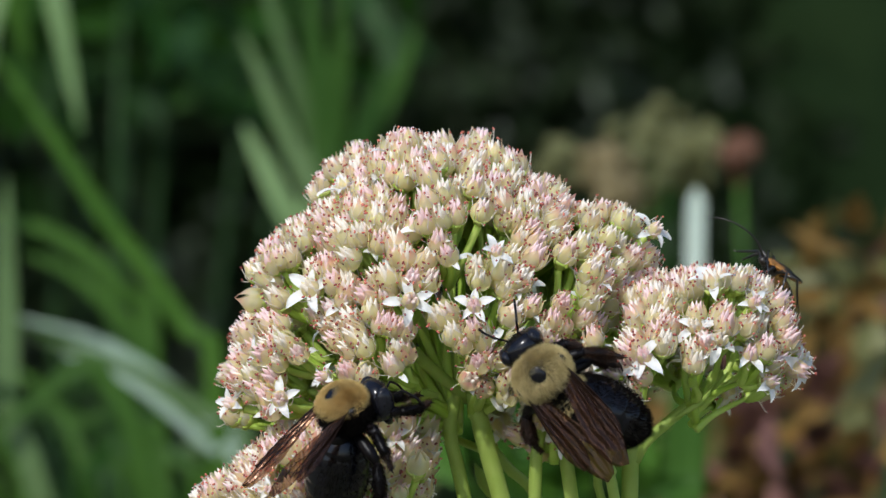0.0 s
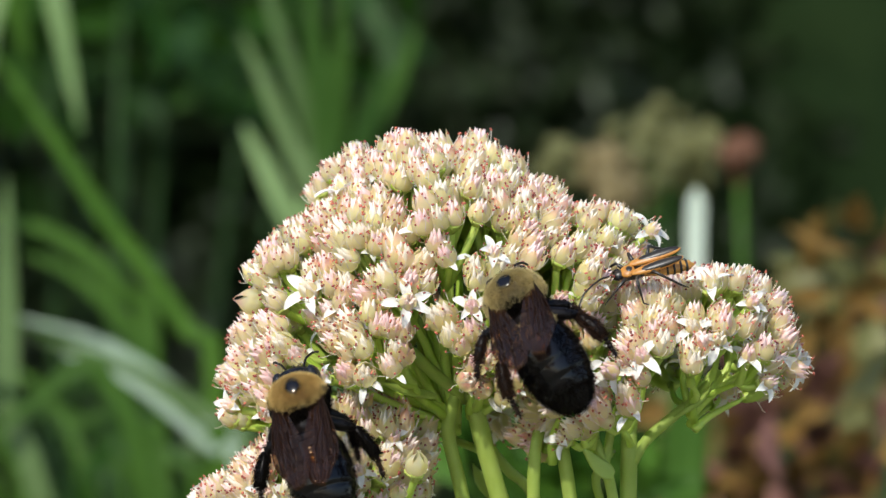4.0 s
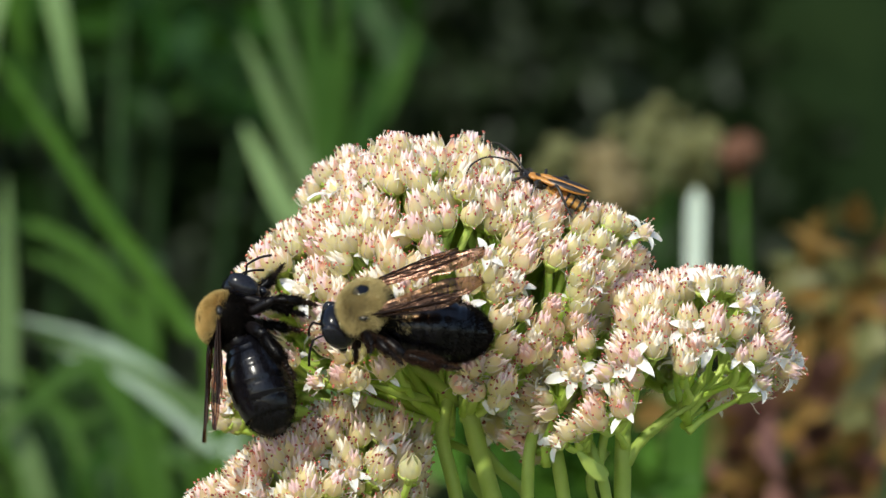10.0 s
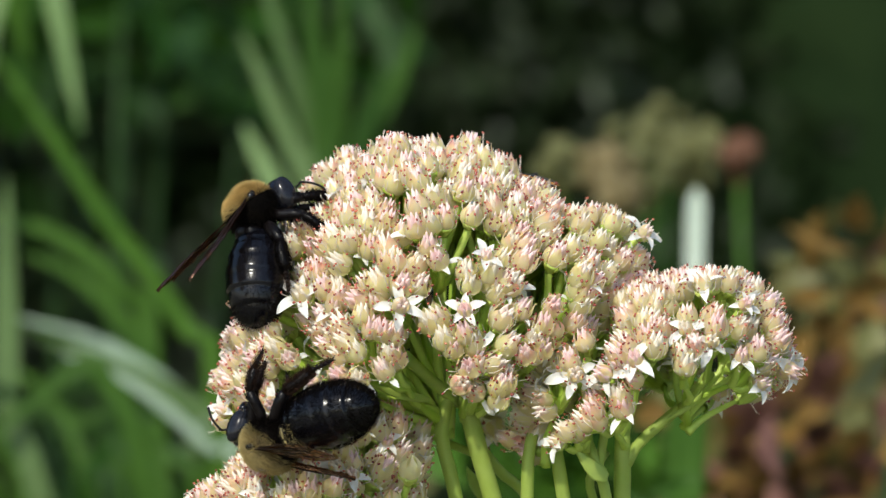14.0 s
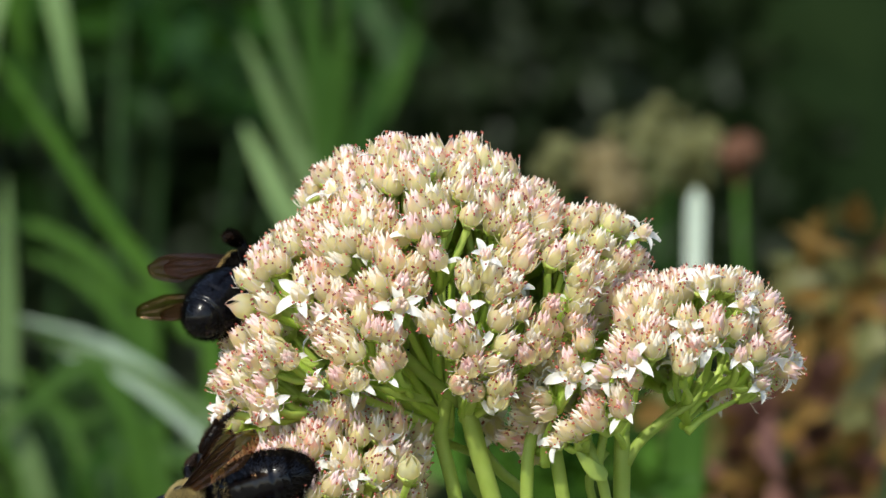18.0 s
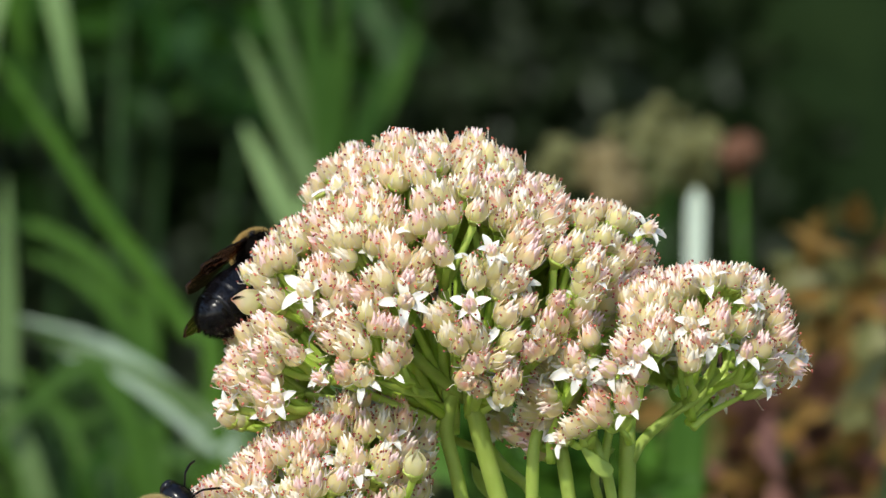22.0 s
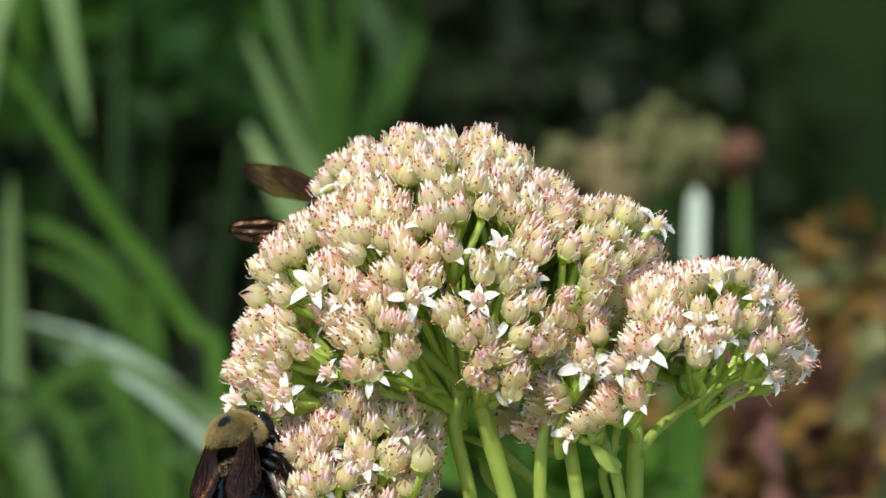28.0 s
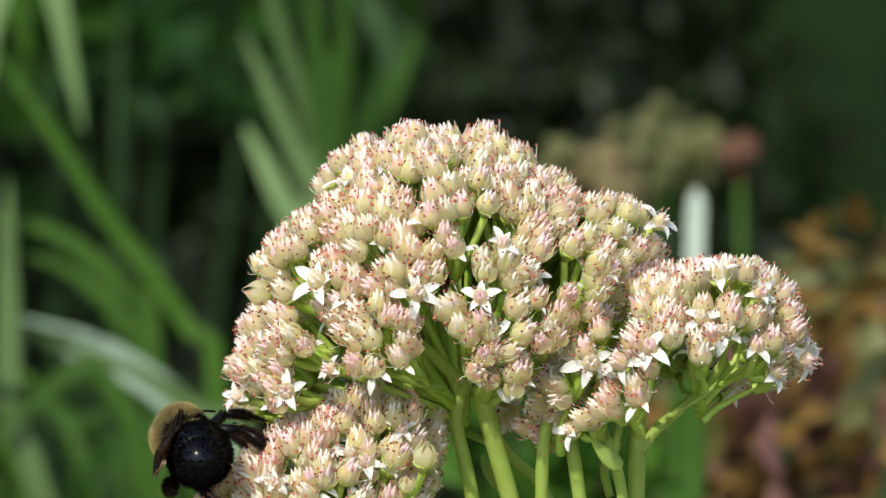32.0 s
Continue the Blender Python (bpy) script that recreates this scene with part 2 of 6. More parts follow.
def part(name, geo, mats, parent, label="", smooth=True, at=None):
    """One mesh under a thing or a part."""
    ob = new(name, geo if isinstance(geo, bpy.types.Mesh) else mesh(name, geo, mats, smooth))
    ob.parent = parent
    if at is not None:
        ob.matrix_basis = at
    if label:
        tagged(ob, label)
    return ob


def thing(name, label, category, group="", at=None, kind=""):
    ob = new(name)
    ob.empty_display_size = 0.01
    if at is not None:
        ob.matrix_basis = at
    return tagged(ob, label, category, group, kind)


# ---- the setting ----
rng = random.Random(7)


def ground_sheet():
    n, size = 60, 60.0
    verts, faces = [], []
    for j in range(n + 1):
        for i in range(n + 1):
            x, y = [size * math.copysign(abs(q) ** 2.2, q) for q in (2 * i / n - 1, 2 * j / n - 1)]
            verts.append((x, y, -0.012 + 0.012 * noise.noise((x * 3, y * 3, 0))))
    for j in range(n):
        for i in range(n):
            a = j * (n + 1) + i
            faces.append((a, a + 1, a + n + 2, a + n + 1))
    ob = new("ground", mesh("ground", (verts, faces), SOIL))
    tagged(ob, "crumbly garden soil with mossy patches under the flower bed", "ground", kind="structure")


def leaf_piece(p, d, up, length, width):
    """A small pointed leaf of six faces with a fold along its middle."""
    side = d.cross(up).normalized() * width / 2
    lift = side.cross(d).normalized() * width * 0.18
    a, b, c = p, p + d * length * 0.4, p + d * length
    m = p + d * length * 0.75
    v = [a, b + side + lift, b, b - side + lift, m + side * 0.6 + lift * 0.6, m - lift * 0.3, m - side * 0.6 + lift * 0.6, c]
    f = [(0, 2, 1), (0, 3, 2), (1, 2, 5, 4), (2, 3, 6, 5), (4, 5, 7), (5, 6, 7)]
    return v, f


def random_way(r):
    z = r.uniform(-1, 1)
    a = r.uniform(0, math.tau)
    q = math.sqrt(1 - z * z)
    return Vector((q * math.cos(a), q * math.sin(a), z))


def hedge():
    """A tall dense hedge across the back of the bed."""
    body = thing("hedge", "tall dense green hedge behind the flower bed, its shade put into a dark colour", "hedge", at=Matrix.Translation((0, 2.5, 0)))
    core = []
    for i in range(25):
        x = -4.5 + i * 0.375
        core.append(ball((x, 0.45 + 0.12 * math.sin(i * 2.3), 1.2), (0.34, 0.42, 1.32 + 0.10 * math.sin(i * 1.7)), 10, 10))
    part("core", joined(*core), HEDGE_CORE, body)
    verts, faces = [], []
    for i in range(44000):
        x = rng.uniform(-4.6, 4.6) if i % 2 else rng.uniform(-0.9, 0.9)
        z = rng.uniform(0.0, 2.5) if i % 2 else rng.uniform(0.1, 0.95)
        y = 0.02 + 0.22 * noise.noise((x * 2.2, 0, z * 2.2)) + rng.uniform(-0.06, 0.14)
        if i % 9 == 0:
            z, y = 2.45 + rng.uniform(-0.12, 0.14), rng.uniform(0, 0.9)
        out = Vector((0, -0.5, -0.2))
        if i % 5 == 1:
            # the far side, the crown and the two ends of the hedge
            s_ = rng.random()
            if s_ < 0.45:
                y, out = 0.86 + 0.10 * math.sin(x * 5) + rng.uniform(-0.05, 0.12), Vector((0, 0.5, -0.2))
            elif s_ < 0.9:
                z, y, out = 2.50 + 0.09 * math.sin(x * 4) + rng.uniform(-0.10, 0.10), rng.uniform(-0.02, 0.92), Vector((0, 0, 0.5))
            else:
                x, y, out = rng.choice((-1, 1)) * (4.80 + rng.uniform(-0.05, 0.12)), rng.uniform(0, 0.9), Vector((0, -0.2, 0))
        d = (random_way(rng) + out).normalized()
        v, f = leaf_piece(Vector((x, y, z)), d, random_way(rng), rng.uniform(0.020, 0.045) * (1.5 if i % 5 == 1 else 1.0), rng.uniform(0.011, 0.022) * (1.5 if i % 5 == 1 else 1.0))
        n = len(verts)
        verts += v
        faces += [tuple(k + n for k in q) for q in f]
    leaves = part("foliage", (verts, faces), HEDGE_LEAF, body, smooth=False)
    tagged(leaves, kind="stuff")
    for x in (-3.6, -2.4, -1.2, 0.1, 1.3, 2.5, 3.7):
        part("trunk", tube(curve_points([(x, 0.4, -0.02), (x + 0.03, 0.42, 0.4), (x - 0.02, 0.4, 1.3)], 6), [0.05, 0.045, 0.04, 0.035, 0.03, 0.02], 8), BARK, body)


def blade_geo(ctrl, width, n=18, thick=0.0007, tip=0.35):
    """A strap leaf: folded along its middle, tapering to its tip."""
    pts = curve_points(ctrl, n)
    verts, faces = [], []
    for i, p in enumerate(pts):
        s = i / (n - 1)
        t = (pts[min(i + 1, n - 1)] - pts[max(i - 1, 0)]).normalized()
        side = t.cross(Vector((0, -1, 0.15))).normalized()
        face = side.cross(t).normalized()
        w = width / 2 * min(1.0, ((1 - s) / tip) ** 0.6 if s > 1 - tip else 1.0) * (0.7 + 0.3 * min(1, s * 4)) + 0.0002
        for o, lift in ((-1, 0.25), (-0.5, 0.08), (0, 0), (0.5, 0.08), (1, 0.25)):
            verts.append(p + side * w * o + face * w * lift)
        for o, lift in ((1, 0.25), (0, 0), (-1, 0.25)):
            verts.append(p + side * w * o * 0.99 + face * (w * lift - thick))
    for i in range(n - 1):
        a, b = i * 8, i * 8 + 8
        for k in range(8):
            faces.append((a + k, a + (k + 1) % 8, b + (k + 1) % 8, b + k))
    return verts, faces


def strap_plant(label, root, blades, group="strap-leaved plants"):
    """Blades: a list of (material, width in mm, places along the leaf)."""
    base = Vector((root[0], root[1], 0.0))
    plant = thing("strap_leaf_plant", label, "plant", group, Matrix.Translation(base))
    for k, (mat_, width, places) in enumerate(blades):
        foot = base + Vector((rng.uniform(-0.012, 0.012), rng.uniform(-0.012, 0.012), -0.01))
        ctrl = [foot - base, foot.lerp(places[0], 0.5) - base + Vector((0, 0.01, 0.05))] + [p - base for p in places]
        part("leaf_blade", blade_geo(ctrl, width * MM, tip=0.07 if mat_ is BLADE_SUNLIT else 0.35), mat_, plant)
    return plant


def leafy_clump(label, centre, spread, count, size, mats, name="shrub", category="shrub", stalks=9, seed=1):
    """A low plant with stalks and many separate leaves, in uneven tufts."""
    rng = random.Random(seed)
    plant = thing(name, label, category, at=Matrix.Translation((centre[0], centre[1], 0)))
    tufts = [Vector((rng.gauss(0, 0.5) * spread[0], rng.gauss(0, 0.5) * spread[1], centre[2] + rng.uniform(-1, 1) * spread[2])) for _ in range(stalks)]
    for tuft in tufts:
        foot = Vector((tuft.x * 0.3, tuft.y * 0.3, -0.01))
        part("stalk", tube(curve_points([foot, foot.lerp(tuft, 0.5) + Vector((0, 0, 0.04)), tuft], 7), [0.004, 0.0038, 0.0035, 0.003, 0.0026, 0.002, 0.0015], 6), LEAF_GREEN, plant)
    for m_ in mats:
        verts, faces = [], []
        for i in range(count // len(mats)):
            tuft = rng.choice(tufts)
            p = tuft + Vector((rng.gauss(0, 0.25) * spread[0], rng.gauss(0, 0.25) * spread[1], rng.gauss(0, 0.30) * spread[2]))
            v, f = leaf_piece(p, (random_way(rng) + Vector((0, -0.4, 0.2))).normalized(), random_way(rng), rng.uniform(0.7, 1.3) * size, rng.uniform(0.35, 0.55) * size)
            n = len(verts)
            verts += v
            faces += [tuple(k + n for k in q) for q in f]
        tagged(part("foliage", (verts, faces), m_, plant, smooth=False), kind="stuff")
    return plant


def bud_head(label, top, radius, count, material, group):
    """A rounded head of small buds on a stalk that stands in the bed."""
    base = Vector((top.x, top.y, 0))
    plant = thing("seed_head", label, "flower", group, Matrix.Translation(base))
    h = top - base
    part("stalk", tube(curve_points([(0, 0, -0.01), h * 0.5 + Vector((0.006, 0, 0)), h], 8), [0.0014] * 8, 8), BLADE_GREEN, plant)
    heads = []
    for i in range(count):
        d = random_way(rng)
        q = h + Vector((d.x * radius, d.y * radius, d.z * radius * 0.9)) * rng.uniform(0.75, 1.05)
        heads.append(ball(q, [rng.uniform(0.0022, 0.0036)] * 3, 7, 5))
        heads.append(tube([h * 0.97, h.lerp(q, 0.6) - Vector((0, 0, 0.003)), q], [0.0006] * 3, 4, False))
    tagged(part("bud_crown", joined(*heads), material, plant), kind="stuff")
    return plant


ground_sheet()
hedge()

# ---- plants behind the flower ----
def line(depth, *uv):
    return [grid(u, v, depth) for u, v in uv]


g = lambda u, d: ((u - 784) * GRID * (1 + d * MM / 0.5471), d * MM)
left_plant = strap_plant("green strap-leaved plant with long arching blades", g(420, 560), [
    (BLADE_BRIGHT, 4.6, line(560, (390, 720), (325, 580), (262, 480), (190, 390), (120, 285), (50, 180), (-20, 80))),
    (BLADE_GREEN, 5.0, line(640, (270, 640), (215, 520), (150, 450), (60, 400), (-60, 380))),
    (BLADE_GREEN, 4.6, line(600, (380, 860), (290, 690), (210, 560), (120, 480), (40, 450))),
    (BLADE_PALE, 6.0, line(540, (90, 960), (20, 740), (12, 560), (10, 430), (12, 310))),
])
arch_plant = strap_plant("strap-leaved plant with a pale arching blade", g(470, 480), [
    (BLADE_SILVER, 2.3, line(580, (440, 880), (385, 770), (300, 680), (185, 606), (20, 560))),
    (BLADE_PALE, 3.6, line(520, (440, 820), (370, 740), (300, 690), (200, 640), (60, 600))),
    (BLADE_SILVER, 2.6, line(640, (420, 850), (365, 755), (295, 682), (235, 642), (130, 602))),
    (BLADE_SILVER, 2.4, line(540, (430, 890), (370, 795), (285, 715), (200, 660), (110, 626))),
    (BLADE_GREEN, 3.0, line(690, (400, 820), (300, 700), (220, 650), (120, 600), (40, 575))),
    (BLADE_GREEN, 6.5, line(710, (440, 860), (350, 730), (260, 690), (170, 680), (60, 700))),
    (BLADE_GREEN, 4.6, line(480, (260, 880), (190, 680), (140, 650), (60, 712), (-40, 785))),
])
drop_plant = strap_plant("pale strap-leaved plant with a drooping leaf tip", g(-260, 620), [
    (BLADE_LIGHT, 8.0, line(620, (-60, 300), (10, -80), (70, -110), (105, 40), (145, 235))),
    (BLADE_BRIGHT, 8.0, line(640, (-80, 300), (-30, 0), (10, -60), (30, 30), (60, 140))),
])
fan_plant = strap_plant("upright fan of grey-green strap leaves", g(590, 640), [
    (BLADE_PALE, 4.8, line(640, (580, 440), (548, 340), (500, 220), (462, 135), (425, 55))),
    (BLADE_PALE, 4.8, line(660, (585, 440), (560, 270), (515, 120), (480, 10), (450, -90))),
    (BLADE_GREEN, 6.5, line(650, (580, 440), (575, 260), (560, 120), (550, 0), (545, -120))),
    (BLADE_GREEN, 6.0, line(680, (585, 440), (590, 300), (600, 180), (604, 60), (606, -80))),
    (BLADE_GREEN, 6.0, line(700, (590, 440), (625, 300), (685, 180), (715, 120), (740, 40))),
    (BLADE_GREEN, 5.0, line(640, (600, 440), (630, 280), (652, 200), (670, 160), (690, 125))),
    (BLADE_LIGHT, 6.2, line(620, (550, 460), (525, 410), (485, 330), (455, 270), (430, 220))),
    (BLADE_PALE, 6.0, line(640, (590, 450), (575, 390), (560, 340), (550, 300), (540, 260))),
])
# one upright blade in two pieces: sunlit top painted whitish, lower part green
strap_plant("upright leaf blade with the sun's highlight painted whitish on top, green part below", g(1215, 430), [
    (BLADE_SUNLIT, 4.3, line(540, (1216, 860), (1222, 700), (1228, 520), (1231, 400), (1233, 332))),
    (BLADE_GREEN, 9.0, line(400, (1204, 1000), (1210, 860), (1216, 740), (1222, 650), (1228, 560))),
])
low_blades = []
for k in range(11):
    u0 = rng.uniform(-80, 420)
    lean = rng.uniform(-160, 160)
    top = rng.uniform(640, 800)
    low_blades.append((rng.choice((LEAF_GREEN, BLADE_GREEN, BLADE_GREEN, BLADE_BRIGHT)), rng.uniform(2.5, 5.0), line(rng.uniform(480, 760), (u0, 940), (u0 + lean * 0.35, top + 70), (u0 + lean, top), (u0 + lean * 1.7, top + 40))))
strap_plant("low tuft of crossing green strap leaves", g(160, 720), low_blades)

leafy_clump("low leafy green plant in the shade of the bed", (-0.09, 0.86, 0.32), (0.13, 0.10, 0.05), 240, 0.03, (LEAF_GREEN,), "leafy_plant", "plant", 12, seed=2)
# made-up clump: its brighter leaves imitate the less shaded left of the hedge
q = grid(110, 60, 1050)
leafy_clump("added leafy green clump that lightens the hedge's upper left", (q.x, q.y, q.z), (0.09, 0.10, 0.035), 150, 0.035, (LEAF_GREEN, BLADE_GREEN), "leafy_plant", "plant", 10, seed=3)
leafy_clump("low leafy green plant behind the sedum", (0.06, 1.05, 0.32), (0.14, 0.12, 0.05), 420, 0.035, (LEAF_GREEN, LEAF_OLIVE), "leafy_plant", "plant", 12)
c = grid(1590, 740, 560)
leafy_clump("rust and orange autumn-coloured shrub", (c.x, c.y, c.z), (0.042, 0.08, 0.036), 380, 0.024, (LEAF_RUST, LEAF_OLIVE, LEAF_RUST, LEAF_RED), "shrub", "shrub", 16)
c = grid(1610, 600, 600)
leafy_clump("thin olive and orange autumn-coloured shrub", (c.x, c.y, c.z), (0.026, 0.05, 0.018), 150, 0.018, (LEAF_RUST, LEAF_OLIVE, LEAF_OLIVE), "shrub", "shrub", 12, seed=8)
c = grid(1390, 845, 520)
leafy_clump("dusky red leafy plant low in the bed", (c.x, c.y, c.z), (0.018, 0.05, 0.018), 220, 0.018, (LEAF_RED, LEAF_RUST), "shrub", "shrub", 10)
leafy_clump("bright green leafy plant close behind the sedum stems", tuple(grid(1000, 850, 420)), (0.024, 0.03, 0.016), 90, 0.022, (BLADE_BRIGHT, BLADE_GREEN), "leafy_plant", "plant", 8, seed=6)
for u_, v_, d_, r_, n_ in ((1072, 300, 740, 0.0075, 22), (1118, 255, 800, 0.0080, 24), (1178, 222, 860, 0.0080, 24), (1226, 262, 820, 0.0095, 34), (1150, 305, 780, 0.0075, 20), (1098, 345, 720, 0.0060, 16), (1232, 305, 860, 0.0055, 14)):
    bud_head("yellow-green rounded seed head on a stalk", grid(u_, v_, d_), r_, n_, BUD_TAN if u_ in (1072, 1098) else BUD_OLIVE, "seed heads")
bud_head("pale olive seed head on a stalk", grid(992, 290, 740), 0.0065, 24, BUD_OLIVE, "seed heads")
# pale bead clusters added to imitate blurred bright glints, not real blossoms
for u_, v_, r_ in ((270, 478, 0.0034), (168, 792, 0.0026), (250, 868, 0.0036), (60, 800, 0.0024), (330, 800, 0.0022)):
    bud_head("small pale bead cluster on a thin stalk, added in place of a glint", grid(u_, v_, 720), r_, 7, BLADE_PALE if v_ != 868 else BLADE_SILVER, "pale blossoms")
bud_head("rust-red faded seed head on a stalk", grid(1308, 268, 780), 0.004, 36, BUD_RUST, "seed heads")


# ---- the sedum: florets ----
def petal_strip(phi, table_r, table_z, table_a, ns=11, nw=5, cup=0.055):
    """One petal around the floret's axis: radius, height and half width (radians) along it."""
    verts, faces = [], []
    for i in range(ns):
        s = i / (ns - 1)
        r, z, a = (lerp_table(t, s) for t in (table_r, table_z, table_a))
        for j in range(nw):
            w = 2 * j / (nw - 1) - 1
            q = phi + w * a
            rr = r * (1 - cup * w * w)
            verts.append(Vector((rr * math.cos(q), rr * math.sin(q), z + 0.12 * w * w * s)) * MM)
    for i in range(ns - 1):
        for j in range(nw - 1):
            k = i * nw + j
            faces.append((k, k + 1, k + nw + 1, k + nw))
    return verts, faces


def closed_corolla(r_, flare, length=4.2):
    """Five petals that stand together in a cup with pointed tips."""
    pieces = []
    for k in range(5):
        phi = math.tau * k / 5 + r_.uniform(-0.12, 0.12)
        f = flare * r_.uniform(0.3, 1.6)
        w = r_.uniform(0.92, 1.08)
        h = length * r_.uniform(0.90, 1.08)
        pieces.append(petal_strip(
            phi,
            ((0, 0.5), (0.10, 1.20 * w), (0.28, 1.66 * w), (0.46, 1.76 * w), (0.62, 1.56 * w), (0.80, 1.16 * w + f * 0.36), (1, 1.00 + f)),
            ((0, 0), (0.10, 0.25), (0.30, 0.25 * h), (0.52, 0.52 * h), (0.72, 0.76 * h), (1, h * (1 - 0.12 * max(0, f)))),
            ((0, 0.72), (0.3, 0.72), (0.54, 0.70), (0.68, 0.44), (0.84, 0.19), (1, 0.015))))
    return joined(*pieces)


def star_petal(r_):
    """One spreading lance-shaped petal, along +x, boat-shaped."""
    fold = r_.uniform(-0.35, 0.35)
    length, width, lift, droop = r_.uniform(3.3, 4.1), r_.uniform(0.74, 0.98), r_.uniform(0.3, 1.3), r_.uniform(0.2, 1.4)
    verts, faces = [], []
    for i in range(9):
        s = i / 8
        x = 0.5 + length * s
        z = 0.9 + lift * math.sin(s * 2.2) - droop * s * s
        w = width * 1.2 * (0.45 + 1.6 * s) * (1 - s) ** 0.85 + 0.015
        for j in range(5):
            q = j / 2 - 1
            verts.append(Vector((x, q * w, z + 0.34 * q * q * (1 - 0.6 * s) + fold * q * s * s)) * MM)
    for i in range(8):
        for j in range(4):
            k = i * 5 + j
            faces.append((k, k + 1, k + 6, k + 5))
    return verts, faces


def petal_ring(r_):
    """Narrow white petals round the foot of a floret: some upright, some spreading, some hanging."""
    pieces = []
    for k in range(5):
        if r_.random() < 0.45:
            continue
        tilt = r_.choice((-0.95, -0.8, -0.6, -0.35, 0.1, 0.6)) + r_.uniform(-0.15, 0.15)
        m = Matrix.Rotation(math.tau * (k + 0.5) / 5 + r_.uniform(-0.2, 0.2), 4, "Z") @ Matrix.Translation(Vector((0.55, 0, -0.4)) * MM) @ Matrix.Rotation(tilt, 4, "Y") @ Matrix.Scale(r_.uniform(0.55, 0.85), 4)
        pieces.append(moved(star_petal(r_), m))
    return joined(*pieces)


def carpels(tall):
    pieces = []
    for k in range(5):
        a = math.tau * (k + 0.5) / 5
        d = Vector((math.cos(a), math.sin(a), 0))
        pieces.append(tube([d * 0.45 * MM + Vector((0, 0, 0.5 * MM)), d * 0.74 * MM + Vector((0, 0, tall * 0.45 * MM)), d * 0.60 * MM + Vector((0, 0, tall * 0.75 * MM)), d * 0.72 * MM + Vector((0, 0, tall * MM))],
                           [0.45 * MM, 0.66 * MM, 0.34 * MM, 0.04 * MM], 7))
    return joined(*pieces)


def stamen_mesh(r_, spread, tall):
    """Ten thin curling filaments that lie about the floret, with small dark anthers."""
    verts, faces, index = [], [], []

    def add(geo, slot):
        n = len(verts)
        verts.extend(geo[0])
        faces.extend(tuple(i + n for i in q) for q in geo[1])
        index.extend([slot] * len(geo[1]))
    for k in range(10):
        a = math.tau * k / 10 + r_.uniform(-0.25, 0.25)
        e = spread * r_.uniform(0.75, 1.2)
        h = tall * r_.uniform(0.58, 1.15)
        if r_.random() < 0.18:
            e, h = e + r_.uniform(0.4, 1.2), h * 0.7
        d, d2, d3 = (Vector((math.cos(a + q), math.sin(a + q), 0)) for q in (0, r_.uniform(-0.25, 0.25), r_.uniform(-0.45, 0.45)))
        p = [d * 1.0 + Vector((0, 0, 0.4)), d2 * 1.86 + Vector((0, 0, 0.45 * h)), d3 * (e + 0.1) + Vector((0, 0, 0.85 * h)), d3 * e + Vector((0, 0, h))]
        add(tube(curve_points([q * MM for q in p], 6), [0.06 * MM] * 5 + [0.045 * MM], 4, False), 0)
        if r_.random() < 0.82:
            way = (random_way(r_) + d3 * 0.3) * r_.uniform(0.16, 0.27)
            add(tube([(p[3] + way * q) * MM for q in (-1, -0.5, 0.5, 1)], [0.06 * MM, 0.165 * MM, 0.15 * MM, 0.05 * MM], 5), 1)
    return mesh("stamen_crown", (verts, faces), [FILAMENT, ANTHER], index=index)


def calyx_geo(r_):
    pieces = [tube([Vector((0, 0, z)) * MM for z in (-0.9, -0.4, 0.0, 0.35, 0.7)], [0.45 * MM, 0.75 * MM, 1.12 * MM, 1.42 * MM, 1.50 * MM], 10)]
    for k in range(5):
        a = math.tau * (k + 0.5) / 5
        d = Vector((math.cos(a), math.sin(a), 0))
        pieces.append(tube([(d * 1.15 + Vector((0, 0, 0.1))) * MM, (d * 1.52 + Vector((0, 0, 0.6))) * MM, (d * 1.66 + Vector((0, 0, 1.05))) * MM], [0.28 * MM, 0.20 * MM, 0.03 * MM], 5))
    return joined(*pieces)


fr = random.Random(21)
CUPS = {}
for key, petal in (("cream", PETAL_CREAM), ("rose", PETAL_ROSE)):
    CUPS[key] = [mesh("floret", closed_corolla(fr, fl, ln), petal) for fl, ln in ((0.0, 3.8), (0.15, 3.9), (0.25, 4.2), (0.35, 4.0), (0.5, 4.1), (0.65, 4.0), (0.9, 3.9), (0.3, 4.4), (0.45, 3.7), (0.75, 4.3))]
BUDS = [mesh("bud", closed_corolla(fr, -0.95, ln), PETAL_ROSE) for ln in (3.8, 4.4)]
STAMENS = [stamen_mesh(fr, 1.60, 3.7) for _ in range(6)] + [stamen_mesh(fr, 1.95, 3.5) for _ in range(4)]
STAMENS_WIDE = [stamen_mesh(fr, 2.3, 3.0) for _ in range(3)]
CALYX = [mesh("calyx", calyx_geo(fr), SEPAL)]
STARS = [mesh("petal", star_petal(fr), PETAL_WHITE) for _ in range(6)]
CARPEL_CUP = mesh("pistil", carpels(4.1), CARPEL)
RINGS = [mesh("petal_ring", petal_ring(fr), PETAL_WHITE) for _ in range(9)]
CARPEL_STAR = mesh("pistil", carpels(3.5), CARPEL)
STAR_HEARTS = [mesh("floret", scaled(closed_corolla(fr, fl, 4.5), 0.76), PETAL_ROSE) for fl in (0.1, 0.3, 0.5)]


def facing(place, axis, spin):
    q = Vector((0, 0, 1)).rotation_difference(axis)
    return Matrix.Translation(place) @ q.to_matrix().to_4x4() @ Matrix.Rotation(spin, 4, "Z")


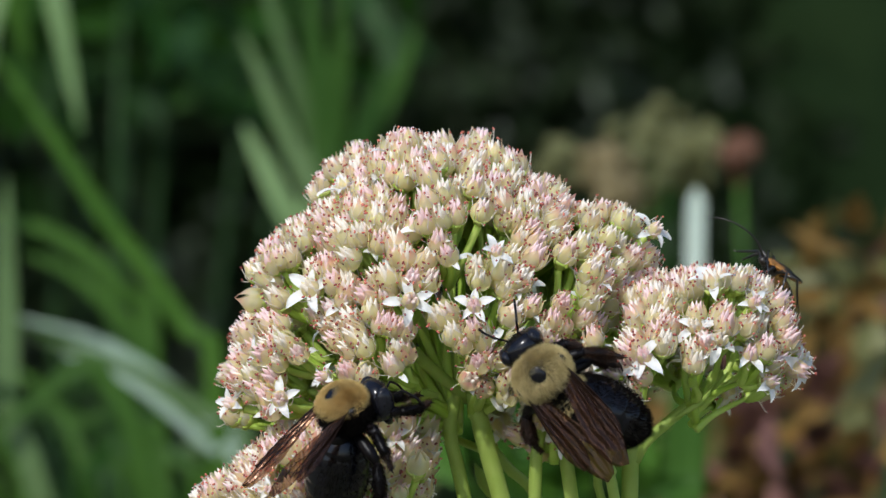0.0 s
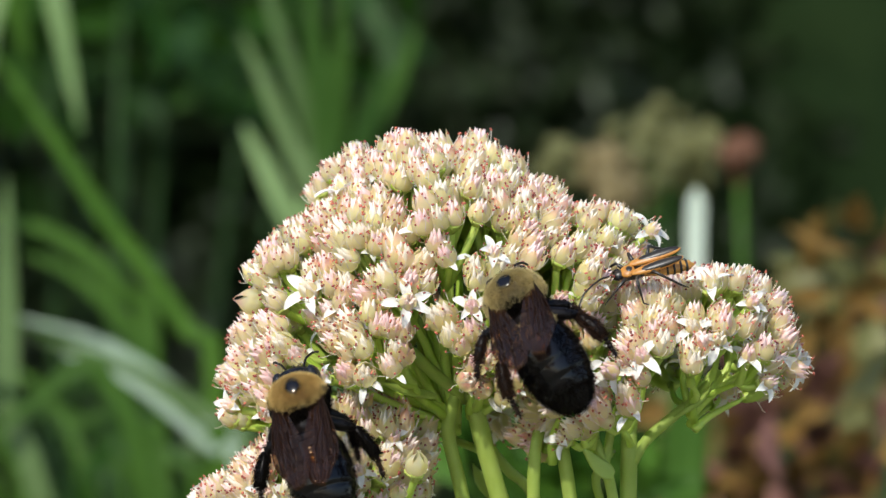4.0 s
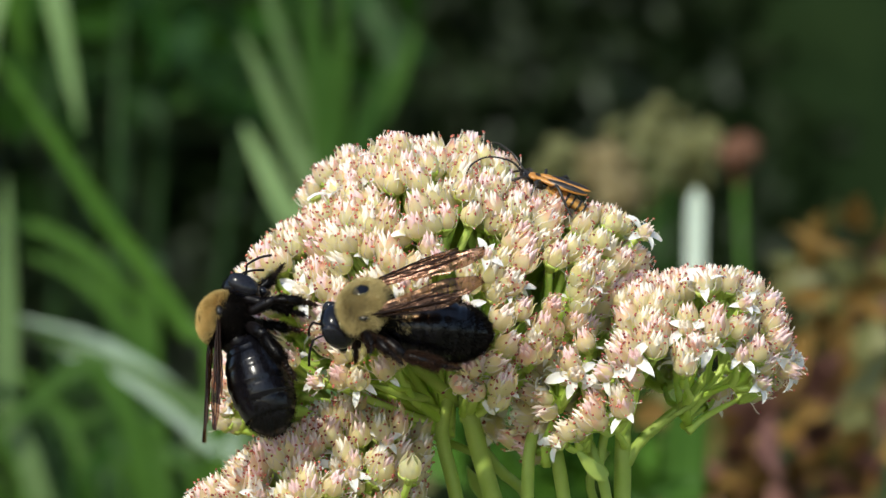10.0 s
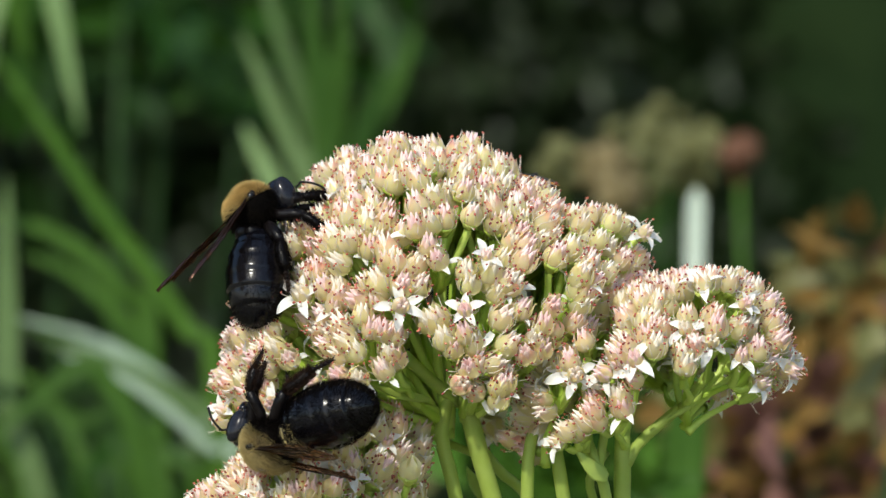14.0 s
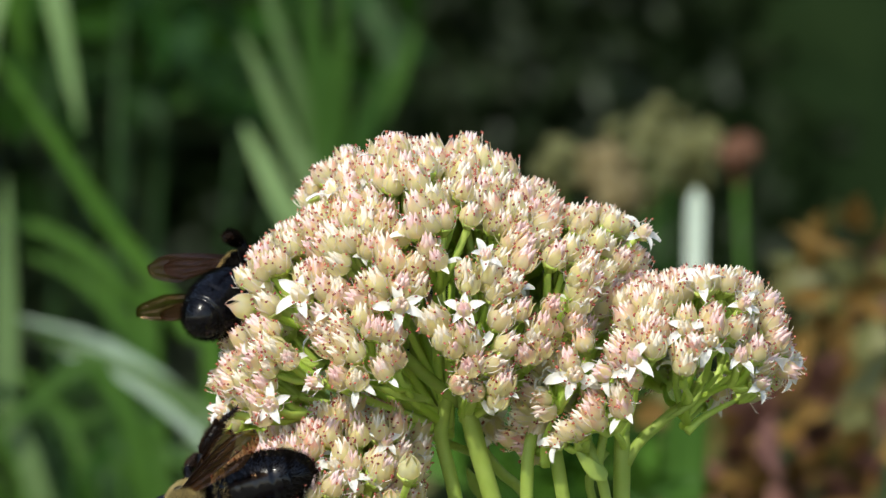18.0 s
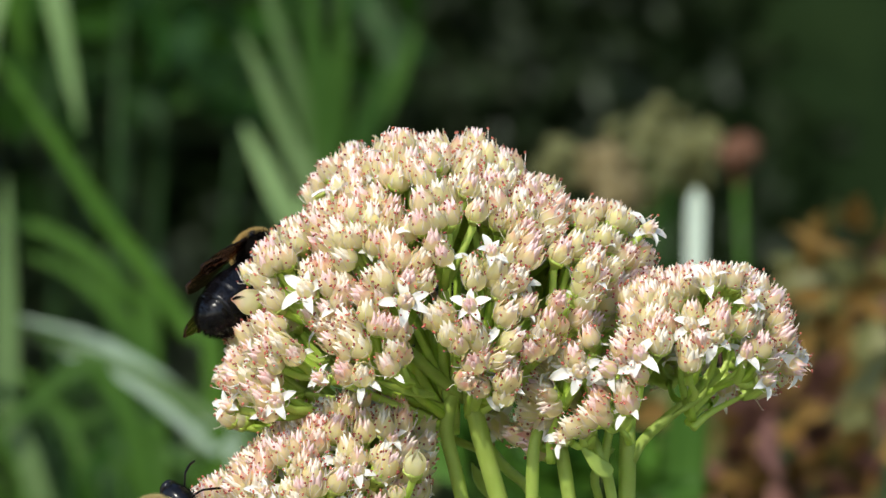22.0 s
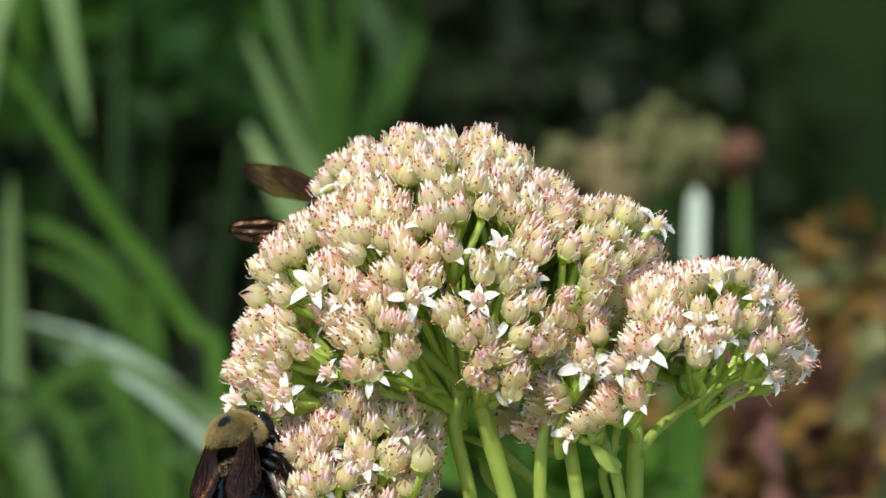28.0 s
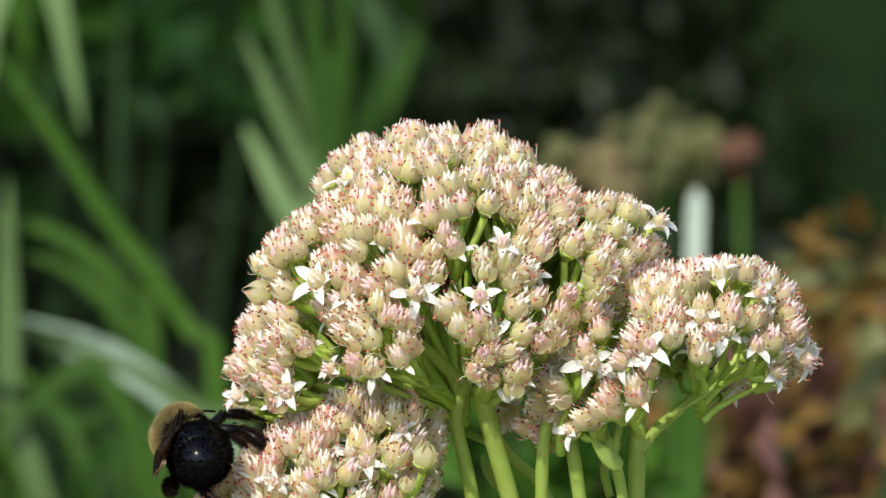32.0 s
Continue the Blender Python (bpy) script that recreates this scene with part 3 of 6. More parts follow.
def cup_floret(head, place, axis, r_, tone, scale):
    m = facing(place, axis, r_.uniform(0, math.tau)) @ Matrix.Scale(scale, 4)
    ob = part("floret", r_.choice(CUPS[tone]), None, head, at=m)
    part("stamen_crown", r_.choice(STAMENS), None, ob)
    part("calyx", CALYX[0], None, ob)
    part("pistil", CARPEL_CUP, None, ob)
    if r_.random() < 0.55:
        part("petal_ring", r_.choice(RINGS), None, ob, "loose white petals")


def bud_floret(head, place, axis, r_, scale):
    ob = part("bud", r_.choice(BUDS), None, head, at=facing(place, axis, r_.uniform(0, math.tau)) @ Matrix.Scale(scale, 4))
    part("calyx", CALYX[0], None, ob)


def star_floret(head, place, axis, r_, scale):
    ob = part("open_floret", r_.choice(STAR_HEARTS), None, head, "open white star floret", at=facing(place, axis, r_.uniform(0, math.tau)) @ Matrix.Scale(scale, 4))
    rise = r_.uniform(-0.55, 0.15)
    for k in range(5):
        part("petal", r_.choice(STARS), None, ob, at=Matrix.Rotation(math.tau * k / 5 + r_.uniform(-0.2, 0.2), 4, "Z") @ Matrix.Rotation(rise + r_.uniform(-0.35, 0.35), 4, "Y") @ Matrix.Scale(r_.uniform(0.82, 1.08), 4))
    part("pistil", CARPEL_STAR, None, ob)
    part("stamen_crown", r_.choice(STAMENS_WIDE), None, ob)
    part("calyx", CALYX[0], None, ob)


PIVOT = grid(784, 620, 0)


def flower_head(label, centre, radii, hub, rim, spacing, tone_rose, seed, stars=(), lump=1.5, drop=0.08, stem_to=None, twig=0.95, low=-0.35, up=0.55, profile=(), gaps=0.30, opened=0.02):
    """A domed head: florets in cymes over a lumpy dome, each on its pedicel, on branches that spring from the top of the stem.
    profile: the dome's reach across the view, by degrees round its middle.
    rim(u, front): how far down, on the planning grid, the front florets reach."""
    r_ = random.Random(seed)
    head = thing("sedum_flower_head", label, "flower", "sedum flower heads", Matrix.Translation(PIVOT))
    c = centre
    rad = Vector(radii) * MM
    area = 4 * math.pi * ((((rad.x * rad.y) ** 1.6 + (rad.x * rad.z) ** 1.6 + (rad.y * rad.z) ** 1.6) / 3) ** (1 / 1.6))
    count = int(area / (spacing * MM) ** 2 * 1.12)
    nodes_n = max(14, count // 13)

    def on(i, n, jitter):
        z = 1 - (2 * i + 1) / n
        a = i * 2.399963 + r_.uniform(-jitter, jitter)
        q = math.sqrt(max(0, 1 - z * z))
        return Vector((q * math.cos(a), q * math.sin(a), z + r_.uniform(-jitter, jitter) * 0.25)).normalized()

    def shape(d):
        reach = lerp_table(profile, math.degrees(math.atan2(d.z, d.x)) % 360) * GRID
        return Vector((d.x * reach, d.y * rad.y, d.z * reach))

    def seen(p):
        k = 1 + p.y / 0.5471
        return p.x / GRID / k + 784, 441 - (p.z - 0.45) / GRID / k
    nodes_at = [on(i, nodes_n, 0.25) for i in range(nodes_n)]
    nodes_at = [d for d in nodes_at if d.z > low - 0.05]
    swell = {id(d): r_.uniform(-0.5, 1.0) for d in nodes_at}
    bunch = {id(d): [] for d in nodes_at}
    taken = []
    for u, v, s in stars:
        x, z = (grid(u, v).x - c.x) / rad.x, (grid(u, v).z - c.z) / rad.z
        for _ in range(12):
            d = Vector((x, -math.sqrt(max(0.02, 1 - x * x - z * z)), z)).normalized()
            su, sv = seen(c + shape(d))
            x, z = d.x + 0.7 * (u - su) * GRID / rad.x, d.z - 0.7 * (v - sv) * GRID / rad.z
        taken.append((d, "star", s))
    for i in range(count):
        d = on(i, count, 0.16)
        if d.z < low or r_.random() < drop:
            continue
        p = c + shape(d)
        u, v = seen(p)
        if d.y < 0.25 and v > rim(u):
            continue
        if d.y > 0.25 and d.z < -0.22:
            continue
        if any((d - e[0]).length < 0.11 for e in taken[:len(stars)]):
            continue
        near = sorted((d - e).length for e in nodes_at)[:2]
        if near[1] - near[0] < 0.07 and r_.random() < gaps:
            continue
        what = r_.random()
        taken.append((d, "bud" if what < 0.04 else "open" if what > 1 - opened else "cup", 1.0))
    for d, kind_, s in taken:
        node = min(nodes_at, key=lambda e: (e - d).length)
        off = (d - node).length
        out = 1 + (lump * (swell[id(node)] - 0.2) - 10 * off * off + r_.uniform(-0.7, 0.7)) * MM / rad.length * 1.7
        if kind_ in ("star", "open"):
            out += 0.07
        p = c + shape(d) * out
        normal = Vector((d.x / rad.x, d.y / rad.y, d.z / rad.z)).normalized()
        spread = Vector((d.x - node.x, d.y - node.y, d.z - node.z)) * 1.6
        axis = (normal * 0.75 + Vector((0, 0, up)) + spread + random_way(r_) * 0.16).normalized()
        base = p - axis * 3.5 * MM
        size = s * r_.uniform(0.76, 0.97)
        local = base - PIVOT
        if kind_ == "star":
            axis = (axis + Vector((0, -0.6, 0))).normalized()
            star_floret(head, local, axis, r_, size * 0.94)
        elif kind_ == "open":
            star_floret(head, local, axis, r_, size * 0.95)
        elif kind_ == "bud":
            bud_floret(head, local, axis, r_, size * 0.76)
        else:
            cup_floret(head, local, axis, r_, "rose" if r_.random() < tone_rose else "cream", size)
        bunch[id(node)].append(local - axis * 0.8 * MM)
    for node in nodes_at:
        tips = bunch[id(node)]
        if not tips:
            continue
        mean = sum(tips, Vector()) / len(tips)
        foot = min((h - PIVOT for h in hub), key=lambda h: abs(h.x - mean.x) + 0.3 * abs(h.y - mean.y)) + Vector((0, 0, -r_.uniform(0, 3.5) * MM))
        knot = foot.lerp(mean, 0.76) + Vector((0, 0, -0.4 * MM))
        way = curve_points([foot + random_way(r_) * 0.6 * MM, foot.lerp(knot, 0.5) + Vector((r_.uniform(-1, 1) * MM, r_.uniform(-1, 1) * MM, -0.4 * MM)), knot], 8)
        part("branch", tube(way, [(twig - 0.045 * i) * MM for i in range(8)], 8), STEM, head)
        for tip in tips:
            mid = knot.lerp(tip, 0.5) + Vector((0, 0, -0.5 * MM))
            part("pedicel", tube(curve_points([knot, mid, tip], 5), [0.72 * MM, 0.62 * MM, 0.54 * MM, 0.50 * MM, 0.52 * MM], 6, False), STEM, head)
    for way, thick in (stem_to or []):
        ends = [q - PIVOT for q in way]
        if ends[-1].z < -0.045:
            ends.append(Vector((ends[-1].x * 1.2, 0.0, -PIVOT.z - 0.01)))
        pts = [ends[0]]
        for a, b in zip(ends, ends[1:]):
            n = max(1, min(24, round((b - a).length / (6 * MM))))
            pts += [a.lerp(b, (i + 1) / n) for i in range(n)]
        n = 2 * len(pts) + 1
        knots = 1 + 2 * len(ends)
        part("stem", tube(curve_points(pts, n), [thick * MM * (0.92 + 0.25 * min(1, i / 24) + 0.07 * math.exp(-((i % knots) - 3) ** 2)) for i in range(n)], 12), STEM_PALE, head)
    return head


def rim_main(u):
    return lerp_table(((300, 770), (410, 735), (560, 690), (640, 680), (690, 640), (735, 585), (798, 585), (820, 645), (838, 700), (930, 704), (980, 600), (1060, 560), (1200, 520), (1300, 520)), max(300, min(u, 1300)))


def rim_side(u):
    return lerp_table(((700, 700), (900, 720), (925, 790), (985, 790), (1050, 760), (1110, 712), (1165, 690), (1188, 612), (1225, 600), (1242, 640), (1265, 640), (1278, 600), (1310, 596), (1360, 612), (1400, 640), (1440, 660)), max(700, min(u, 1440)))


def rim_low(u):
    return 2000


MAIN_REACH = ((0, 330), (18, 384), (25, 416), (34, 390), (44, 352), (55, 348), (63, 324), (69, 372), (78, 376), (84, 340), (89, 362), (97, 384), (112, 346), (131, 338), (149, 337), (160, 345), (168, 303), (177, 336), (190, 374), (203, 386), (240, 300), (300, 300), (360, 330))
SIDE_REACH = ((0, 234), (13, 262), (31, 226), (46, 216), (63, 200), (80, 174), (94, 154), (106, 170), (140, 200), (180, 240), (205, 284), (250, 190), (290, 150), (330, 180), (360, 234))
LOW_REACH = ((0, 186), (15, 190), (27, 232), (41, 252), (58, 250), (71, 226), (91, 204), (116, 190), (138, 178), (159, 208), (174, 238), (200, 250), (270, 200), (340, 190), (360, 186))

main_head = flower_head("domed cream and pale pink sedum flower head on a green stem", grid(772, 590, 0), (27.1, 22.5, 26.6), (grid(800, 720, -3), grid(838, 690, -5)), rim_main, 2.58, 0.40, 5,
                        profile=MAIN_REACH, lump=3.2, drop=0.02, gaps=0.05, opened=0.004, twig=0.72,
                        stars=((528, 492, 1.1), (735, 520, 1.0), (825, 520, 1.0), (507, 688, 1.05), (870, 428, 0.85), (425, 612, 0.9), (420, 690, 0.95), (545, 655, 0.85), (1130, 405, 0.85)),
                        stem_to=[([grid(835, 690, -5), grid(846, 740, -5), grid(862, 800, -4), grid(888, 890, -3), grid(980, 1300, 0)], 1.25),
                                 ([grid(812, 640, -6), grid(803, 700, -5), grid(793, 760, -4), grid(822, 890, -3), grid(850, 1300, 2)], 0.95),
                                 ([grid(826, 706, -4), grid(775, 665, -8), grid(728, 622, -12)], 0.82), ([grid(852, 720, -4), grid(858, 690, -5), grid(866, 640, -8)], 0.85),
                                 ([grid(868, 790, 1), grid(900, 830, 3), grid(940, 866, 5), grid(990, 960, 6)], 0.7), ([grid(862, 800, 3), grid(790, 770, 5), grid(700, 720, 7)], 0.55), ([grid(800, 720, 2), grid(752, 660, 0), grid(745, 600, -3)], 0.6)])
side_head = flower_head("flat-topped pinkish white sedum flower head on a branching stem", grid(1180, 640, -6), (18.6, 15.5, 14.0), (grid(1051, 771, -7), grid(1113, 736, -5), grid(1225, 705, -6), grid(975, 770, -8)), rim_side, 2.58, 0.80, 9,
                        profile=SIDE_REACH, opened=0.04, lump=2.4, gaps=0.45,
                        stars=((1283, 577, 1.0), (1130, 602, 1.0), (1045, 640, 0.95), (1395, 660, 0.95), (1325, 522, 0.9), (1218, 548, 0.95), (955, 762, 0.85)),
                        stem_to=[([grid(1113, 736, -5), grid(1114, 790, -5), grid(1113, 890, -4), grid(1115, 1300, 0)], 1.12), ([grid(1122, 815, -5), grid(1148, 771, -5), grid(1225, 705, -6), grid(1270, 650, -7)], 0.72),
                                 ([grid(1051, 771, -7), grid(1073, 824, -7), grid(1088, 890, -6), grid(1112, 1300, 0)], 0.72), ([grid(1100, 700, -7), grid(1082, 760, -7), grid(1072, 822, -7)], 0.6),
                                 ([grid(955, 760, -9), grid(947, 806, -9), grid(945, 890, -8), grid(945, 1300, 0)], 0.85), ([grid(985, 740, -7), grid(996, 790, -7), grid(1012, 890, -6), grid(1060, 1300, 0)], 0.92), ([grid(1066, 890, -2), grid(1056, 840, -3), grid(1085, 790, -3)], 0.6)], low=-0.9, drop=0.20, twig=0.6)
low_head = flower_head("rosy cream sedum flower head lower on the plant", grid(565, 908, -6), (18.0, 15.5, 16.8), (grid(640, 1110, -5),), rim_low, 2.62, 0.55, 13,
                       profile=LOW_REACH, opened=0.02, lump=2.4,
                       stars=((600, 775, 0.9), (480, 850, 0.9), (715, 745, 1.0), (640, 800, 0.85)),
                       stem_to=[([grid(640, 1110, -5), grid(650, 1180, -5), grid(660, 1300, -3)], 1.5)], low=-0.25)


def bract(head, way, width):
    """A small fleshy leaf on a stem."""
    pts = curve_points([q - PIVOT for q in way], 9)
    verts, faces = [], []
    for i, p in enumerate(pts):
        s = i / 8
        w = width * MM * math.sin(math.pi * min(1, 0.12 + 0.88 * s) ** 0.8) + 0.05 * MM
        t = (pts[min(i + 1, 8)] - pts[max(i - 1, 0)]).normalized()
        side = t.cross(Vector((0.2, -1, 0.3))).normalized()
        n = side.cross(t).normalized()
        for k in range(8):
            q = math.tau * k / 8
            verts.append(p + side * w * math.cos(q) + n * (0.35 * MM * math.sin(q) + 0.25 * w * math.cos(q) ** 2))
    for i in range(8):
        for k in range(8):
            faces.append((i * 8 + k, i * 8 + (k + 1) % 8, i * 8 + 8 + (k + 1) % 8, i * 8 + 8 + k))
    part("bract", (verts, faces), STEM_PALE, head, "small fleshy green leaf")


bract(side_head, [grid(1085, 838, -9), grid(1060, 822, -10), grid(1028, 785, -11)], 1.15)
bract(side_head, [grid(1195, 735, -8), grid(1240, 705, -9), grid(1262, 672, -10)], 0.32)
bract(main_head, [grid(770, 700, -9), grid(715, 690, -13), grid(665, 672, -16)], 0.6)
bract(main_head, [grid(872, 880, 6), grid(852, 848, 8), grid(838, 820, 9)], 0.9)

def lone(head, kind_, u, v, depth, axis, scale, foot):
    """A single bud or open floret that stands clear of its head, on its own pedicel."""
    r_ = random.Random(u)
    place, way = grid(u, v, depth) - PIVOT, Vector(axis).normalized()
    (bud_floret if kind_ == "bud" else star_floret)(head, place, way, r_, scale)
    tip = place - way * 0.8 * scale * MM
    root = grid(*foot) - PIVOT
    part("pedicel", tube(curve_points([root, root.lerp(tip, 0.55) + Vector((0, 0, -0.4 * MM)), tip], 6), [0.6 * MM, 0.55 * MM, 0.5 * MM, 0.46 * MM, 0.46 * MM, 0.5 * MM], 6, False), STEM, head)


lone(main_head, "bud", 466, 538, -7, (-1, -0.15, 0.16), 1.02, (540, 545, -4))
lone(main_head, "star", 880, 728, 7, (0.25, -0.55, -0.75), 1.15, (850, 700, 3))
lone(side_head, "star", 1278, 664, -3, (0.35, 0.2, -0.9), 1.0, (1245, 690, -5))
lone(side_head, "star", 1385, 640, -8, (0.75, -0.5, -0.25), 1.05, (1310, 650, -7))
lone(low_head, "bud", 735, 842, -18, (0.1, -0.35, 0.9), 0.85, (715, 890, -14))
lone(low_head, "bud", 708, 884, -19, (-0.1, -0.5, 0.85), 0.62, (700, 920, -15))

# ---- bees ----


def hair_geo(centre, radii, count, length, r_, keep=None, back=0.6, width=0.06, warp=None):
    """Fine tapering hairs over an ellipsoid, combed backwards."""
    verts, faces = [], []
    c, rad = Vector(centre), Vector(radii)
    while len(faces) < count:
        d = random_way(r_)
        if keep and not keep(d):
            continue
        p = c + Vector((d.x * rad.x, d.y * rad.y, d.z * rad.z)) * (warp(d) if warp else 1)
        n = Vector((d.x / rad.x, d.y / rad.y, d.z / rad.z)).normalized()
        w = (n + Vector((-back, 0, 0)) + random_way(r_) * 0.32).normalized()
        s = w.cross(random_way(r_)).normalized() * width * 0.5
        k = len(verts)
        verts += [p - n * 0.1 + s, p - n * 0.1 - s, p + w * length * r_.uniform(0.6, 1.2)]
        faces.append((k, k + 1, k + 2))
    return verts, faces


def hairy_tube(points, radii, r_, count, length, width=0.07):
    """Hairs along a leg segment."""
    verts, faces = [], []
    pts = [Vector(p) for p in points]
    for i in range(count):
        x = r_.uniform(0, len(pts) - 1.001)
        k = int(x)
        p = pts[k].lerp(pts[k + 1], x - k)
        t = (pts[k + 1] - pts[k]).normalized()
        n = t.cross(random_way(r_)).normalized()
        rr = radii[k] + (radii[k + 1] - radii[k]) * (x - k)
        w = (n + t * 0.8).normalized()
        s = t * width * 0.5 if r_.random() < 0.5 else t.cross(n) * width * 0.5
        b = p + n * rr * 0.9
        q = len(verts)
        verts += [b + s, b - s, b + w * length * r_.uniform(0.6, 1.3)]
        faces.append((q, q + 1, q + 2))
    return verts, faces


def abdomen_warp(d):
    """Overlapping rings, and a blunter tail."""
    s = (1 - d.x) / 2 * 6.0
    ring = s - math.floor(s)
    return 1.0 + 0.030 * ring - 0.016 - (0.018 if ring < 0.16 else 0.0)


def wing_geo(length, width, side, hind):
    """Membrane of a wing along -x, rounded at its end, slightly arched, with ridges; and its veins."""
    nl, nw = 40, 25
    verts, faces = [], []
    for i in range(nl):
        s = i / (nl - 1)
        w = width * (0.16 + 0.84 * min(1.0, (s * 1.55) ** 0.75)) * math.sqrt(max(0.0, 1 - max(0, (s - 0.55) / 0.452) ** 2.2)) if s < 1 else 0.02
        lead = 0.10 * width * math.sin(s * math.pi) - 0.30 * width * max(0.0, (s - 0.70) / 0.30) ** 2
        for j in range(nw):
            q = j / (nw - 1)
            y = lead - q * w
            z = (0.15 * math.sin(q * 19.0 + s * 5.0) + 0.045 * math.sin(s * 34 + q * 9)) * min(1, s * 3) + 0.35 * s * s - 0.25 * q * q
            verts.append(Vector((-length * s, side * y, z)))
    for i in range(nl - 1):
        for j in range(nw - 1):
            k = i * nw + j
            faces.append((k, k + 1, k + nw + 1, k + nw))
    veins = []
    rows_ = (0, 5, 11, 17) if not hind else (0, 9, 18)
    for j in rows_:
        stop = int(nl * (0.93 if j == 0 else 0.78))
        line_ = [verts[i * nw + min(nw - 1, int(j * (0.35 + 0.65 * i / nl) + 0.5))] + Vector((0, 0, 0.05)) for i in range(0, stop, 3)]
        veins.append(tube(line_, [0.15 - 0.010 * i if j == 0 else 0.06 for i in range(len(line_))], 5))
    for i in (14, 22, 28):
        line_ = [verts[i * nw + j] + Vector((0, 0, 0.05)) for j in range(0, nw - 4, 3)]
        veins.append(tube(line_, [0.035] * len(line_), 5))
    return (verts, faces), joined(*veins)


HIPS = {"front": Vector((2.2, 1.5, -2.4)), "middle": Vector((0.2, 1.9, -2.8)), "hind": Vector((-1.6, 1.9, -2.6))}
LEG_SHAPE = {"front": ((1.5, 2.6, -1.3), (3.5, 3.6, -3.5), (5.0, 3.7, -4.8)),
             "middle": ((0.6, 3.9, -0.2), (0.0, 6.3, -2.4), (-0.6, 7.5, -3.9)),
             "hind": ((-1.7, 4.0, 0.0), (-5.2, 6.3, -1.5), (-7.5, 7.0, -2.8))}


def carpenter_bee(label, fuzz, skin, hair_long, shiny, seed, edge):
    r_ = random.Random(seed)
    bee = thing("carpenter_bee", label, "bee", "bees on the sedum")
    mm = lambda geo: scaled(geo, MM)
    tan = lambda d: d.z > edge - 0.5 * d.x and d.x > -0.60
    bare = lambda d: math.hypot(d.x - 0.15, d.y) < 0.22 + 0.30 * r_.random() ** 1.5 and d.z > 0
    thorax = part("thorax", mm(ball((0, 0, 0), (3.25, 3.6, 3.2), 28, 18)), BLACK_HAIR, bee, "fuzzy thorax, black below")
    pile = ball((0, 0, 0), (3.35, 3.7, 3.3), 48, 32)
    kept = [q for q in pile[1] if (lambda d: tan(d) and math.hypot(d.x - 0.15, d.y) > 0.40)((lambda v: Vector((v.x / 3.35, v.y / 3.7, v.z / 3.3)))(sum((pile[0][i] for i in q), Vector()) / 4))]
    part("underfur", mm((pile[0], kept)), skin, thorax)
    part("fuzz", mm(hair_geo((0, 0, 0), (3.25, 3.6, 3.2), 30000, hair_long, r_, lambda d: tan(d + random_way(r_) * 0.22) and not bare(d), 0.6, 0.042)), fuzz, thorax, "dense tan fuzz", smooth=False)
    part("dark_side_hair", mm(hair_geo((0, 0, 0), (3.25, 3.6, 3.25), 7000, 0.75, r_, lambda d: not tan(d + random_way(r_) * 0.16))), BLACK_HAIR, thorax, smooth=False)
    part("bald_spot", mm(ball((0.45, 0, 2.84), (1.5 if shiny else 1.3, 1.2, 0.50), 18, 10)), BLACK_GLOSS, thorax, "bare black spot")
    for s in (1, -1):
        part("wing_scale", mm(ball((0.2, s * 3.25, 1.30), (0.8, 0.5, 0.5), 12, 8)), BLACK_GLOSS, thorax)
    part("waist", mm(ball((-3.2, 0, -1.2), (1.6, 2.2, 2.0), 16, 10)), BLACK_SHELL, bee)
    belly = part("abdomen", mm(ball((-8.9, 0, -2.4), (6.8, 4.1 if shiny else 4.0, 4.0), 36, 60, abdomen_warp)), BLACK_GLOSS, bee, "glossy black ringed abdomen" if shiny else "black hairy abdomen")
    keep = (lambda d: abs(d.y) > 0.6 or d.x < -0.6 or d.z < 0.0) if shiny else (lambda d: abs(d.y) > 0.42 or d.x < -0.45 or d.z < 0.35)
    part("abdomen_hair", mm(hair_geo((-8.9, 0, -2.4), (6.7, 4.0 if shiny else 3.9, 3.9), 7000 if shiny else 15000, 0.75 if shiny else 0.85, r_, keep, 0.9, 0.07)), BLACK_HAIR, belly, smooth=False)
    if not shiny:
        part("tan_front_hair", mm(hair_geo((-4.4, 0, -1.4), (1.5, 3.3, 2.8), 900, 0.55, r_, lambda d: d.z > 0.1, 0.7)), fuzz, belly, smooth=False)
    head = part("head", mm(ball((4.1, 0, -1.9), (1.95, 2.75, 2.7), 22, 16, lambda d: 1 + 0.08 * abs(d.y))), BLACK_GLOSS, bee, "broad glossy black head")
    for s in (1, -1):
        part("eye", mm(ball((4.35, s * 2.15, -1.65), (1.35, 0.95, 2.2), 14, 12)), EYE_GLOSS, head)
        part("mandible", mm(tube(curve_points([(4.9, s * 1.3, -3.8), (5.4, s * 1.0, -4.7), (5.5, s * 0.3, -5.1)], 5), [0.7, 0.62, 0.5, 0.35, 0.15], 8)), BLACK_GLOSS, head)
    part("face_hair", mm(hair_geo((4.1, 0, -1.9), (1.95, 2.65, 2.7), 300, 0.5, r_, lambda d: d.x > 0.1 and abs(d.y) < 0.6, -0.2)), BLACK_HAIR, head, smooth=False)
    for s in (1, -1):
        part("antenna", mm(tube(curve_points([(5.8, s * 0.8, -1.6), (6.9, s * 1.5, -0.9), (7.3, s * 1.8, -0.9), (8.5, s * 2.5, -1.8), (9.4, s * 2.9, -3.0)], 14), [0.14] * 5 + [0.16] * 9, 7)), BLACK_SHELL, head)
    wings = []
